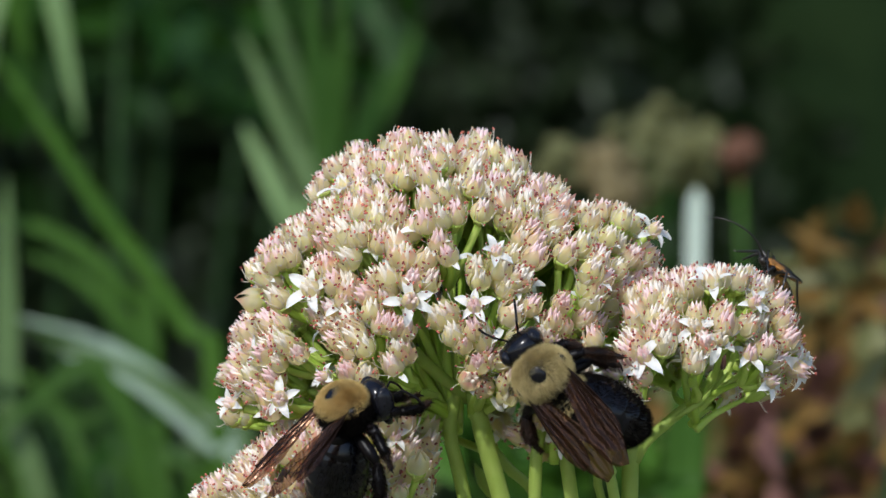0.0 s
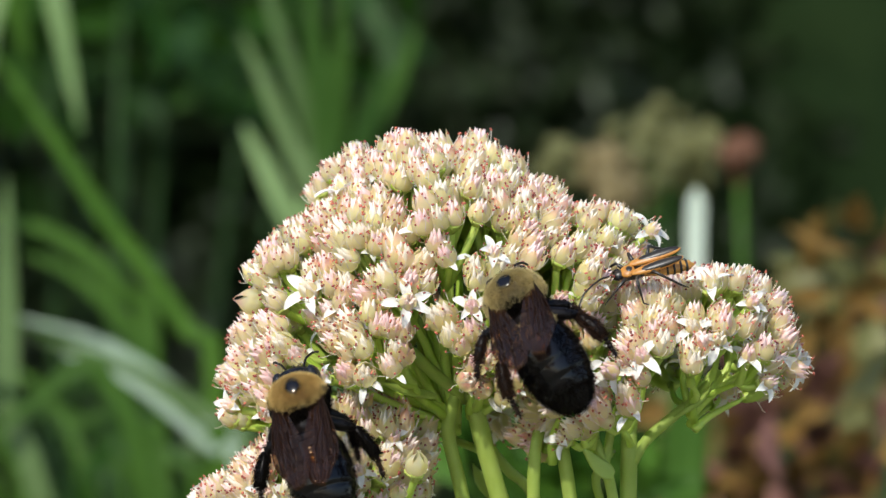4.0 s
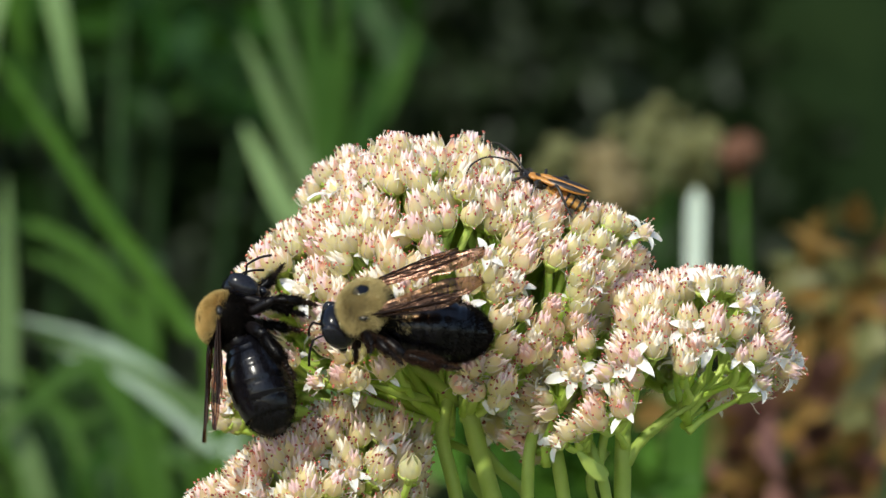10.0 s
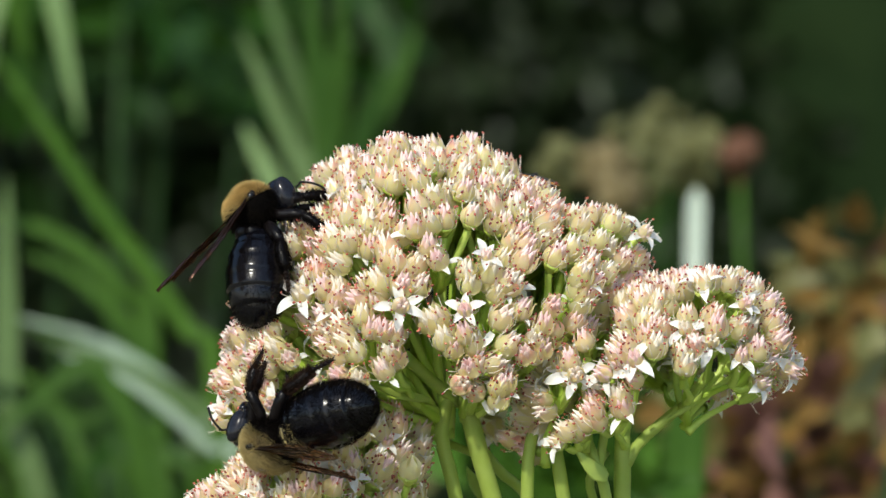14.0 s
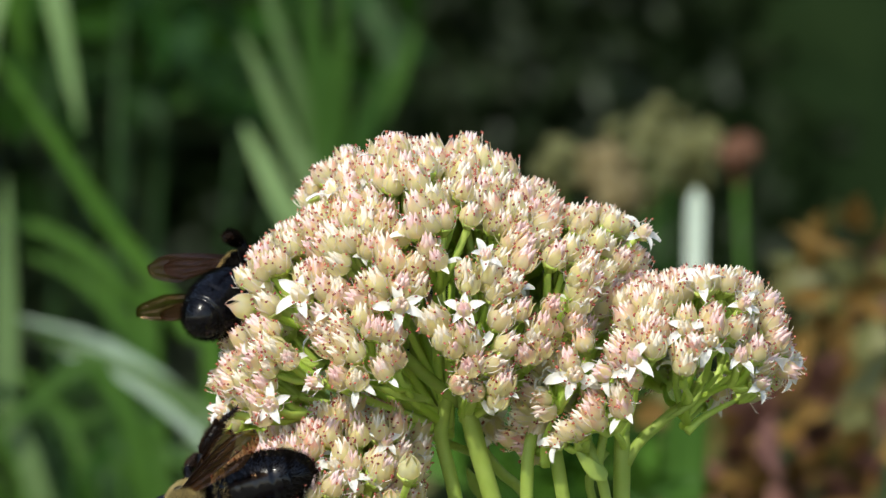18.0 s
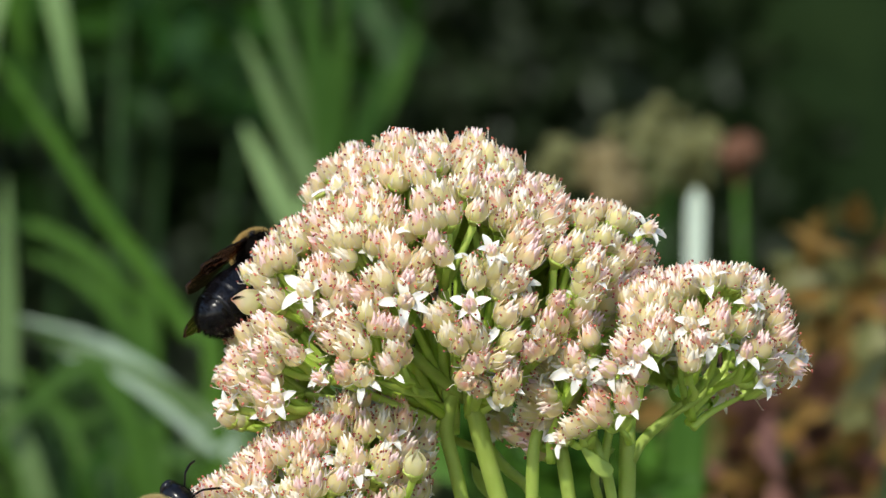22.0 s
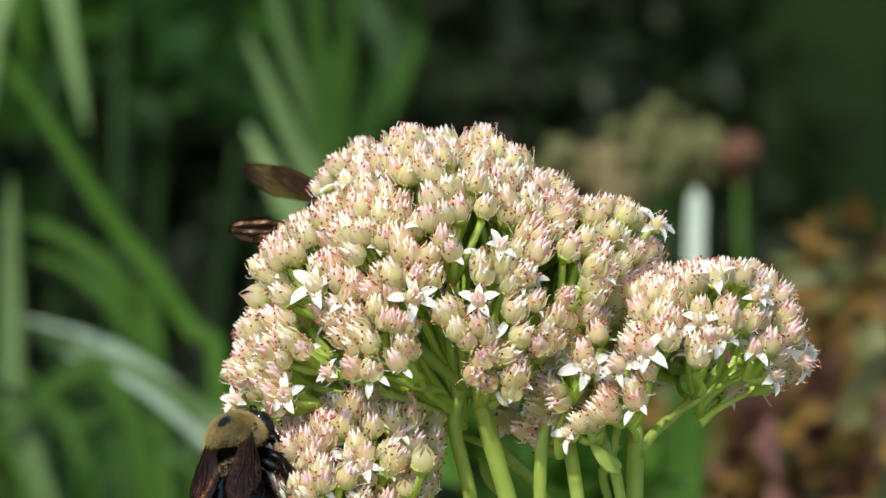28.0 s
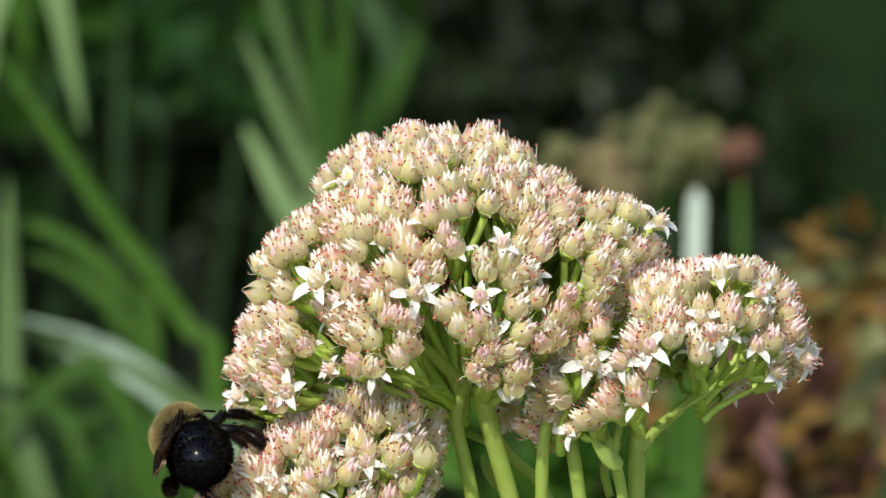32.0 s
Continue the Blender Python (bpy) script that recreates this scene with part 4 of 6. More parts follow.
    for s in (1, -1):
        for hind in (False, True):
            membrane, veins = wing_geo(11.4 if hind else 15.2, 3.1 if hind else 4.0, s, hind)
            w = part("hind_wing" if hind else "fore_wing", mm(membrane), WING, bee, "smoky translucent brown wing")
            part("vein_net", mm(veins), VEIN, w)
            wings.append(w)
    legs = []
    for kind_, joint in HIPS.items():
        for s in (1, -1):
            f = lambda p: Vector((p[0], p[1] * s, p[2]))
            knee, ankle, toe = (f(p) for p in LEG_SHAPE[kind_])
            big = 1.35 if kind_ == "hind" else 1.1
            leg = part(kind_ + "_leg", mm(tube([Vector((0, 0, 0.3)), knee * 0.2, knee * 0.6, knee], [0.6, 0.62 * big, 0.62 * big, 0.50], 10)), BLACK_SHELL, bee, at=Matrix.Translation(f(joint) * MM))
            part("femur_hair", mm(hairy_tube([knee * 0.15, knee], [0.6, 0.58 * big], r_, 500, 0.45)), BLACK_HAIR, leg, smooth=False)
            mid = knee.lerp(ankle, 0.55) + Vector((0, 0, 0.25))
            shin = part("tibia", mm(tube(curve_points([knee, mid, ankle], 6), [0.45, 0.48 * big, 0.52 * big, 0.54 * big, 0.50 * big, 0.4], 10)), BLACK_SHELL, leg)
            part("tibia_hair", mm(hairy_tube([knee, mid, ankle], [0.40, 0.52 * big, 0.45], r_, 2200 if kind_ == "hind" else 1100, 0.62 * big)), BROWN_HAIR if not shiny else BLACK_HAIR, leg, smooth=False)
            beads = [tube([ankle.lerp(toe, k / 5), ankle.lerp(toe, (k + 0.55) / 5), ankle.lerp(toe, (k + 0.98) / 5)], [0.22, 0.42 - 0.045 * k, 0.2], 7) for k in range(5)]
            claw = [tube([toe, toe + (toe - ankle) * 0.18 + Vector((0, q * 0.35, -0.25))], [0.12, 0.03], 5) for q in (1, -1)]
            part("tarsus", mm(joined(*beads, *claw)), BLACK_SHELL, leg)
            part("tarsus_hair", mm(hairy_tube([ankle, toe], [0.42, 0.2], r_, 260, 0.55)), BROWN_HAIR, leg, smooth=False)
            legs.append(leg)
    return bee, wings, legs, head, belly


bee_a, wings_a, legs_a, head_a, belly_a = carpenter_bee("large carpenter bee with tan fuzzy thorax and hairy black abdomen", TAN_HAIR, TAN_SKIN, 0.78, False, 41, -0.12)
bee_b, wings_b, legs_b, head_b, belly_b = carpenter_bee("carpenter bee with golden thorax and glossy black abdomen", GOLD_HAIR, GOLD_SKIN, 0.75, True, 43, 0.52)


# ---- the soldier beetle ----
def soldier_beetle():
    beetle = thing("soldier_beetle", "slender orange and black soldier beetle on the sedum", "beetle")
    mm = lambda geo: scaled(geo, 1.0 * MM)
    sag = lambda geo: mm(moved(geo, pose(-0.3, 0, 0, 0, -15, 0)))
    part("abdomen", sag(ball((-3.4, 0, -0.2), (3.9, 1.15, 0.8), 16, 24, lambda d: 1 + 0.05 * math.sin(d.x * 22))), BEETLE_AMBER, beetle, "amber abdomen with dark rings")
    for x, q in ((-2.5, 0.90), (-3.4, 0.98), (-4.3, 1.0), (-5.2, 0.95), (-6.0, 0.82)):
        ring = tube([(x, 0, -0.2), (x - 0.28, 0, -0.2)], [q, q * 0.98], 16)
        part("dark_ring", sag(([Vector((v[0], v[1] * 1.22, v[2] * 0.88 - 0.02)) for v in ring[0]], ring[1])), BEETLE_BLACK, beetle)
    for s in (1, -1):
        shell = ball((-2.7, s * 0.85, 0.55), (3.5, 0.82, 0.42), 14, 16)
        case = part("wing_case", mm(shell), BEETLE_ORANGE, beetle, "orange wing case")
        part("dark_stripe", mm(ball((-3.1, s * 0.92, 0.66), (2.95, 0.70, 0.40), 12, 14)), BEETLE_BLACK, case)
        part("antenna", mm(tube(curve_points([(2.7, s * 0.3, 0.5), (4.6, s * 1.3, 1.7), (7.2, s * 3.2, 1.9), (8.6, s * 5.2, 1.0), (8.8, s * 6.6, 0.0)], 20), [0.15 - 0.003 * k for k in range(20)], 6)), BEETLE_BLACK, beetle)
        for x, knee, foot in ((1.0, (2.2, 1.9, 0.5), (4.6, 2.6, -1.0)), (-0.2, (0.3, 2.6, 0.8), (0.4, 4.2, -1.8)), (-1.2, (-2.4, 2.6, 0.9), (-5.0, 3.4, -1.8))):
            k, f = (Vector((p[0], p[1] * s, p[2])) for p in (knee, foot))
            part("leg", mm(tube([(x, s * 0.5, -0.5), k * 0.7 + Vector((x * 0.3, 0, 0)), k, k.lerp(f, 0.5), f, f + Vector((0.5 if x > 0 else -0.6, s * 0.3, -0.3))], [0.2, 0.26, 0.2, 0.17, 0.12, 0.06], 7)), BEETLE_BLACK, beetle)
    shield = part("pronotum", mm(ball((1.1, 0, 0.35), (1.0, 1.05, 0.45), 16, 12)), BEETLE_ORANGE, beetle, "orange neck shield")
    part("dark_mark", mm(ball((0.9, 0, 0.66), (0.5, 0.55, 0.17), 12, 8)), BEETLE_BLACK, shield)
    head = part("head", mm(ball((2.3, 0, 0.15), (0.85, 0.75, 0.6), 14, 10)), BEETLE_BLACK, beetle, "black head")
    for s in (1, -1):
        part("eye", mm(ball((2.4, s * 0.68, 0.3), (0.38, 0.26, 0.36), 10, 8)), EYE_GLOSS, head)
    part("breast", mm(ball((0.1, 0, -0.35), (1.7, 0.95, 0.7), 14, 10)), BEETLE_BLACK, beetle)
    return beetle


beetle = soldier_beetle()


# ---- what moves: the wind in the plants, the insects on the flower ----
def crawl(u, v, depth, heading, away=0.0, roll=0.0):
    """An insect's pose: its heading across the view (0 right, 90 up), its turn away from the viewer, and the roll of its back
    from facing the viewer."""
    h, a = radians(heading), radians(away)
    f = Vector((math.cos(h) * math.cos(a), math.sin(a), math.sin(h) * math.cos(a)))
    d0 = Vector((0, -1, 0)) if abs(math.sin(a)) < 0.98 else Vector((-math.cos(h), 0, -math.sin(h)))
    d0 = (d0 - f * d0.dot(f)).normalized()
    d = d0 * math.cos(radians(roll)) + f.cross(d0) * math.sin(radians(roll))
    m = Matrix((f, d.cross(f), d)).transposed().to_4x4()
    return Matrix.Translation(grid(u, v, depth)) @ m


BELLY, NECK = (-3.6, 0, -1.2), (2.8, 0, -1.1)


def bend(joint, droop, turn):
    """A head or abdomen bent about its joint with the thorax, in degrees."""
    j = Matrix.Translation(Vector(joint) * MM)
    return j @ pose(0, 0, 0, 0, droop, turn) @ j.inverted()


def wing_at(s, hind, sweep, lift):
    """A wing on its hinge: swept out from the body and lifted, in degrees."""
    q = sweep * (1.25 if hind else 1.0) + (6 if hind else 0)
    return Matrix.Translation(Vector((-0.9 if hind else 0, s * 3.05, 1.35 if hind else 1.55)) * MM) @ pose(0, 0, 0, 0, 0, -s * q) @ pose(0, 0, 0, -s * 10, 5 - lift, 0)


def hip(kind_, s, a, b, c):
    """A leg turned about its hip."""
    h = HIPS[kind_]
    return Matrix.Translation(Vector((h.x, h.y * s, h.z)) * MM) @ pose(0, 0, 0, a, b, c)


def motions():
    sway = [(0, 0.26, -0.02, 0.49), (0.5, -0.22, -0.15, 0.58), (1, 0.70, 0.19, 0.53), (1.5, -0.36, -0.36, 0.50), (2, 0.67, 0.22, 0.55), (2.5, -0.33, -0.25, 0.39),
            (3, 0.55, -0.01, 0.32), (3.5, 0.20, -0.13, 0.32), (5.5, -0.13, -0.08, 0.47), (6, 0.04, 0.08, 0.48), (6.5, -0.21, -0.08, 0.38), (7, -0.04, -0.06, 0.41),
            (7.5, -0.00, -0.04, 0.33), (8, -0.40, -0.24, 0.29), (8.5, -0.01, -0.14, 0.38), (9, -0.75, -0.48, 0.15), (9.5, 0.30, -0.06, 0.25), (10, -0.83, -0.48, 0.07),
            (10.5, -0.22, -0.31, 0.34), (11, -0.56, -0.35, 0.19), (11.5, -0.53, -0.42, 0.27), (12, -0.42, -0.36, 0.12), (12.5, -0.63, -0.46, 0.10), (13, -0.61, -0.37, 0.12)]
    sway += [(13.5, -0.97, -0.57, 0.16), (14, -0.87, -0.57, 0.03), (14.5, -1.06, -0.59, 0.10), (16.5, -0.35, -0.13, 0.14), (17, -1.23, -0.68, -0.08), (17.5, -0.46, -0.16, 0.11),
             (18, -0.96, -0.55, -0.03), (18.5, -1.00, -0.42, 0.01), (19, -0.51, -0.27, 0.08), (19.5, -0.94, -0.52, -0.07), (20, 0.00, -0.00, 0.00), (20.5, -0.78, -0.42, 0.06),
             (21, 0.01, 0.10, 0.19), (21.5, -0.40, -0.20, 0.04), (22, -0.24, -0.04, 0.05), (22.5, -0.40, -0.17, -0.00), (23, -0.22, -0.05, 0.14), (23.5, 0.26, 0.11, 0.13)]
    sway += [(24, -0.33, -0.10, 0.06), (24.5, 0.46, 0.24, 0.18), (25, -0.23, -0.07, 0.09), (25.5, 0.53, 0.24, 0.18), (27.5, 0.37, 0.21, 0.20), (28, 0.82, 0.59, 0.18),
             (28.5, 1.20, 0.60, 0.28), (29, 1.46, 1.47, 0.19), (29.5, 3.72, 1.94, 0.49), (30, 1.39, 1.62, 0.33), (30.5, 3.71, 2.16, 0.66), (31, 0.71, 1.10, 0.28),
             (31.5, 3.38, 1.82, 0.59), (32, 1.09, 1.00, 0.34)]
    rows = [(t, Matrix.Translation(PIVOT + Vector((x, 0, z)) * MM) @ pose(0, 0, 0, 0, a, 0)) for t, x, z, a in sway]
    for head in (main_head, side_head, low_head):
        walk(head, rows)

    # the wind bends the strap leaves a little near the end
    for plant, k in ((left_plant, 1.0), (drop_plant, 1.2), (fan_plant, 0.8), (arch_plant, 0.4)):
        home = plant.matrix_basis.copy()
        walk(plant, [(t, home @ pose(0, 0, 0, 0, a * k, 0)) for t, a in ((0, 0), (24, 0), (25.5, 0.05), (27.5, 0.10), (28, 0.15), (28.5, 0.10), (30.5, 0.13), (31.5, 0.07), (32, 0.06))])

    walk(bee_a, [
        (0, crawl(961, 664, -25, 131, -1, -8)), (0.5, crawl(946, 631, -31, 124, 15, -1)), (1, crawl(936, 650, -31, 150, 7, 21)), (1.5, crawl(893, 657, -31, 150, 21, 20)),
        (2, crawl(964, 559, -31, 109, 16, -3)), (2.5, crawl(937, 571, -32, 101, 28, -34)), (3, crawl(935, 553, -32, 105, 43, -17)), (3.5, crawl(928, 545, -32, 109, 52, -12)),
        (4.5, crawl(892, 512, -32, 124, 35, 5)), (5.5, crawl(857, 497, -32, 133, 18, 34)), (6, crawl(846, 490, -32, 141, 29, 43)), (6.5, crawl(835, 493, -32, 144, 29, 37)),
        (7, crawl(843, 487, -32, 149, 27, 49)), (7.5, crawl(739, 491, -32, 151, 17, 22)), (8, crawl(712, 490, -32, 155, 21, 41)), (8.5, crawl(700, 489, -32, 160, 29, 39)),
        (9, crawl(639, 522, -32, 180, 0, 57)), (9.5, crawl(672, 534, -32, 182, -1, 45)), (10, crawl(648, 548, -32, 181, -1, 51)), (10.5, crawl(697, 647, -32, 214, -16, 24)),
        (11, crawl(611, 646, -32, 189, -8, 12)), (11.5, crawl(593, 681, -32, 167, -19, -3)), (12, crawl(605, 669, -32, 166, -16, -3)), (12.5, crawl(612, 713, -32, 170, -18, -13)),
        (13, crawl(568, 654, -32, 171, -4, 5)), (13.5, crawl(449, 776, -22, 181, 35, -63)), (14, crawl(478, 788, -22, 185, 38, -66)), (14.5, crawl(438, 813, -22, 182, 34, -61)),
        (16.5, crawl(362, 893, -20, 200, 5, -10)), (17, crawl(348, 911, -20, 200, 18, -5)), (18, crawl(343, 904, -20, 202, 18, -3)), (19, crawl(354, 902, -20, 203, 18, -2)),
        (19.5, crawl(315, 1050, -18, 235, 5, -10)), (20.5, crawl(290, 1090, -16, 180, 0, 0)), (21.5, crawl(275, 1010, -14, 100, 0, -10)), (22, crawl(278, 929, -14, 58, 5, -22)),
        (23, crawl(301, 931, -14, 56, 2, -20)), (24, crawl(416, 934, -14, 75, -10, -5)), (25, crawl(401, 944, -14, 75, -10, -5)), (25.5, crawl(340, 968, -14, 60, 10, -20)),
        (27.5, crawl(468, 890, -16, 60, 5, -25)), (27.8, crawl(432, 818, -16, 66, 20, -28)), (28, crawl(418, 780, -16, 80, 43, -34)), (28.3, crawl(400, 764, -15, 76, 50, -34)),
        (28.6, crawl(420, 708, -14, 75, 54, -38)), (29, crawl(430, 721, -14, 57, 58, -62)), (30, crawl(422, 693, -12, 55, 56, -62)), (30.5, crawl(396, 717, -10, 92, 66, -8)),
        (30.8, crawl(328, 738, -10, 132, 72, 0)), (31, crawl(331, 746, -10, 136, 77, -3)), (31.5, crawl(342, 742, -10, 142, 73, 0)), (32, crawl(317, 768, -10, 141, 78, -9))])
    walk(belly_a, [
        (0, bend(BELLY, -13, 23)), (0.5, bend(BELLY, -6, 11)), (1, bend(BELLY, -7, -6)), (2, bend(BELLY, -9, 3)), (2.5, bend(BELLY, -28, 0)), (3, bend(BELLY, -40, -5)),
        (3.5, bend(BELLY, -42, 0)), (5.5, bend(BELLY, -21, 4)), (6, bend(BELLY, -35, 3)), (6.5, bend(BELLY, -36, 1)), (7, bend(BELLY, -37, 3)), (7.5, bend(BELLY, -25, 2)),
        (8, bend(BELLY, -29, 9)), (8.5, bend(BELLY, -29, 10)), (9, bend(BELLY, -15, -3)), (9.5, bend(BELLY, -14, 1)), (10, bend(BELLY, -12, 1)), (10.5, bend(BELLY, -14, -6)),
        (11, bend(BELLY, -8, -2)), (11.5, bend(BELLY, -16, 7)), (12.5, bend(BELLY, -20, 2)), (13, bend(BELLY, -7, 0)), (13.5, bend(BELLY, -19, -3)), (14, bend(BELLY, -13, -2)),
        (14.5, bend(BELLY, -14, 2)), (17, bend(BELLY, -7, -5)), (18, bend(BELLY, -7, -5)), (19, bend(BELLY, -1, -4)), (22, bend(BELLY, -6, 0)), (25, bend(BELLY, -7, 0)),
        (28, bend(BELLY, -21, 4)), (29, bend(BELLY, -25, 3)), (30, bend(BELLY, -21, 3)), (30.6, bend(BELLY, -8, 0)), (31, bend(BELLY, 6, -7)), (32, bend(BELLY, 5, -1))])
    walk(head_a, [
        (0, bend(NECK, 2, -1)), (1, bend(NECK, 3, 1)), (1.5, bend(NECK, 10, 3)), (2, bend(NECK, 7, 0)), (2.5, bend(NECK, 8, -2)), (3, bend(NECK, 9, 0)), (6.5, bend(NECK, 23, 2)),
        (7.5, bend(NECK, 18, 0)), (8.5, bend(NECK, 24, 2)), (9, bend(NECK, 34, 1)), (9.5, bend(NECK, 35, -1)), (10, bend(NECK, 35, 0)), (10.5, bend(NECK, 17, 1)), (11, bend(NECK, 6, 0)),
        (12.5, bend(NECK, 6, -2)), (13, bend(NECK, 6, 1)), (13.5, bend(NECK, 17, -2)), (14, bend(NECK, 12, -1)), (14.5, bend(NECK, 16, -3)), (17, bend(NECK, 7, -3)),
        (23, bend(NECK, 10, -9)), (25, bend(NECK, 13, -12)), (28, bend(NECK, 14, -18)), (29, bend(NECK, 17, -16)), (30, bend(NECK, 16, -17)), (30.6, bend(NECK, 12, -12)),
        (32, bend(NECK, 10, -10))])
    walk(wings_a[0], [
        (0, wing_at(1, False, 1, 0)), (0.5, wing_at(1, False, 0, -1)), (1, wing_at(1, False, 1, 4)), (1.5, wing_at(1, False, 3, 0)), (2, wing_at(1, False, 0, 1)),
        (2.5, wing_at(1, False, 5, 1)), (3.5, wing_at(1, False, 5, -5)), (5.5, wing_at(1, False, 4, 4)), (6, wing_at(1, False, 7, 3)), (6.5, wing_at(1, False, 5, 3)),
        (7, wing_at(1, False, 3, -3)), (7.5, wing_at(1, False, 0, 1)), (8, wing_at(1, False, 14, 0)), (8.5, wing_at(1, False, 10, -2)), (9, wing_at(1, False, 7, -11)),
        (9.5, wing_at(1, False, 6, -14)), (10, wing_at(1, False, 6, -13)), (10.5, wing_at(1, False, 0, -15)), (11, wing_at(1, False, 1, -2)), (11.5, wing_at(1, False, 2, -6)),
        (12, wing_at(1, False, 5, -6)), (12.5, wing_at(1, False, -2, -7)), (13, wing_at(1, False, 2, -1)), (13.5, wing_at(1, False, -7, -4)), (14, wing_at(1, False, -6, -6)),
        (14.5, wing_at(1, False, -19, 1)), (17, wing_at(1, False, 12, -4)), (19, wing_at(1, False, 14, -6)), (25, wing_at(1, False, 7, -3)), (28, wing_at(1, False, -4, -3)),
        (29, wing_at(1, False, 5, 1)), (30, wing_at(1, False, -3, -10)), (30.6, wing_at(1, False, 20, -20)), (31, wing_at(1, False, 6, -13)), (32, wing_at(1, False, 6, 3))])
    walk(wings_a[1], [
        (0, wing_at(1, True, 1, 0)), (0.5, wing_at(1, True, 0, -1)), (1, wing_at(1, True, 1, 4)), (1.5, wing_at(1, True, 3, 0)), (2, wing_at(1, True, 0, 1)), (2.5, wing_at(1, True, 5, 1)),
        (3.5, wing_at(1, True, 5, -5)), (5.5, wing_at(1, True, 4, 4)), (6, wing_at(1, True, 7, 3)), (6.5, wing_at(1, True, 5, 3)), (7, wing_at(1, True, 3, -3)),
        (7.5, wing_at(1, True, 0, 1)), (8, wing_at(1, True, 14, 0)), (8.5, wing_at(1, True, 10, -2)), (9, wing_at(1, True, 7, -11)), (9.5, wing_at(1, True, 6, -14)),
        (10, wing_at(1, True, 6, -13)), (10.5, wing_at(1, True, 0, -15)), (11, wing_at(1, True, 1, -2)), (11.5, wing_at(1, True, 2, -6)), (12, wing_at(1, True, 5, -6)),
        (12.5, wing_at(1, True, -2, -7)), (13, wing_at(1, True, 2, -1)), (13.5, wing_at(1, True, -7, -4)), (14, wing_at(1, True, -6, -6)), (14.5, wing_at(1, True, -19, 1)),
        (17, wing_at(1, True, 12, -4)), (19, wing_at(1, True, 14, -6)), (25, wing_at(1, True, 7, -3)), (28, wing_at(1, True, -4, -3)), (29, wing_at(1, True, 5, 1)),
        (30, wing_at(1, True, -3, -10)), (30.6, wing_at(1, True, 20, -20)), (31, wing_at(1, True, 6, -13)), (32, wing_at(1, True, 6, 3))])
    walk(wings_a[2], [
        (0, wing_at(-1, False, -2, -1)), (1, wing_at(-1, False, 2, 2)), (1.5, wing_at(-1, False, -3, 0)), (2, wing_at(-1, False, 0, -4)), (2.5, wing_at(-1, False, -2, -1)),
        (3, wing_at(-1, False, -4, -4)), (3.5, wing_at(-1, False, -4, -5)), (5.5, wing_at(-1, False, -2, 2)), (6, wing_at(-1, False, -4, 2)), (6.5, wing_at(-1, False, -3, 3)),
        (7, wing_at(-1, False, 4, -6)), (7.5, wing_at(-1, False, 4, 0)), (8, wing_at(-1, False, 2, -5)), (8.5, wing_at(-1, False, -3, -4)), (9, wing_at(-1, False, 15, -8)),
        (9.5, wing_at(-1, False, 10, -6)), (10, wing_at(-1, False, 13, -7)), (10.5, wing_at(-1, False, 6, -11)), (11, wing_at(-1, False, 3, -2)), (11.5, wing_at(-1, False, -3, -6)),
        (12, wing_at(-1, False, -3, -4)), (12.5, wing_at(-1, False, 1, -5)), (13, wing_at(-1, False, 3, 0)), (13.5, wing_at(-1, False, 12, 0)), (14, wing_at(-1, False, 12, -1)),
        (14.5, wing_at(-1, False, -1, -1)), (17, wing_at(-1, False, 19, -9)), (18, wing_at(-1, False, 21, -10)), (19, wing_at(-1, False, 20, -6)), (22, wing_at(-1, False, 11, -5)),
        (25, wing_at(-1, False, 7, -3)), (28, wing_at(-1, False, 12, 2)), (29, wing_at(-1, False, -4, 1)), (30, wing_at(-1, False, -5, -10)), (30.6, wing_at(-1, False, 20, -20)),
        (31, wing_at(-1, False, 2, -18)), (32, wing_at(-1, False, -12, 0))])
    walk(wings_a[3], [
        (0, wing_at(-1, True, -2, -1)), (1, wing_at(-1, True, 2, 2)), (1.5, wing_at(-1, True, -3, 0)), (2, wing_at(-1, True, 0, -4)), (2.5, wing_at(-1, True, -2, -1)),
        (3, wing_at(-1, True, -4, -4)), (3.5, wing_at(-1, True, -4, -5)), (5.5, wing_at(-1, True, -2, 2)), (6, wing_at(-1, True, -4, 2)), (6.5, wing_at(-1, True, -3, 3)),
        (7, wing_at(-1, True, 4, -6)), (7.5, wing_at(-1, True, 4, 0)), (8, wing_at(-1, True, 2, -5)), (8.5, wing_at(-1, True, -3, -4)), (9, wing_at(-1, True, 15, -8)),
        (9.5, wing_at(-1, True, 10, -6)), (10, wing_at(-1, True, 13, -7)), (10.5, wing_at(-1, True, 6, -11)), (11, wing_at(-1, True, 3, -2)), (11.5, wing_at(-1, True, -3, -6)),
        (12, wing_at(-1, True, -3, -4)), (12.5, wing_at(-1, True, 1, -5)), (13, wing_at(-1, True, 3, 0)), (13.5, wing_at(-1, True, 12, 0)), (14, wing_at(-1, True, 12, -1)),
        (14.5, wing_at(-1, True, -1, -1)), (17, wing_at(-1, True, 19, -9)), (18, wing_at(-1, True, 21, -10)), (19, wing_at(-1, True, 20, -6)), (22, wing_at(-1, True, 11, -5)),
        (25, wing_at(-1, True, 7, -3)), (28, wing_at(-1, True, 12, 2)), (29, wing_at(-1, True, -4, 1)), (30, wing_at(-1, True, -5, -10)), (30.6, wing_at(-1, True, 20, -20)),
        (31, wing_at(-1, True, 2, -18)), (32, wing_at(-1, True, -12, 0))])
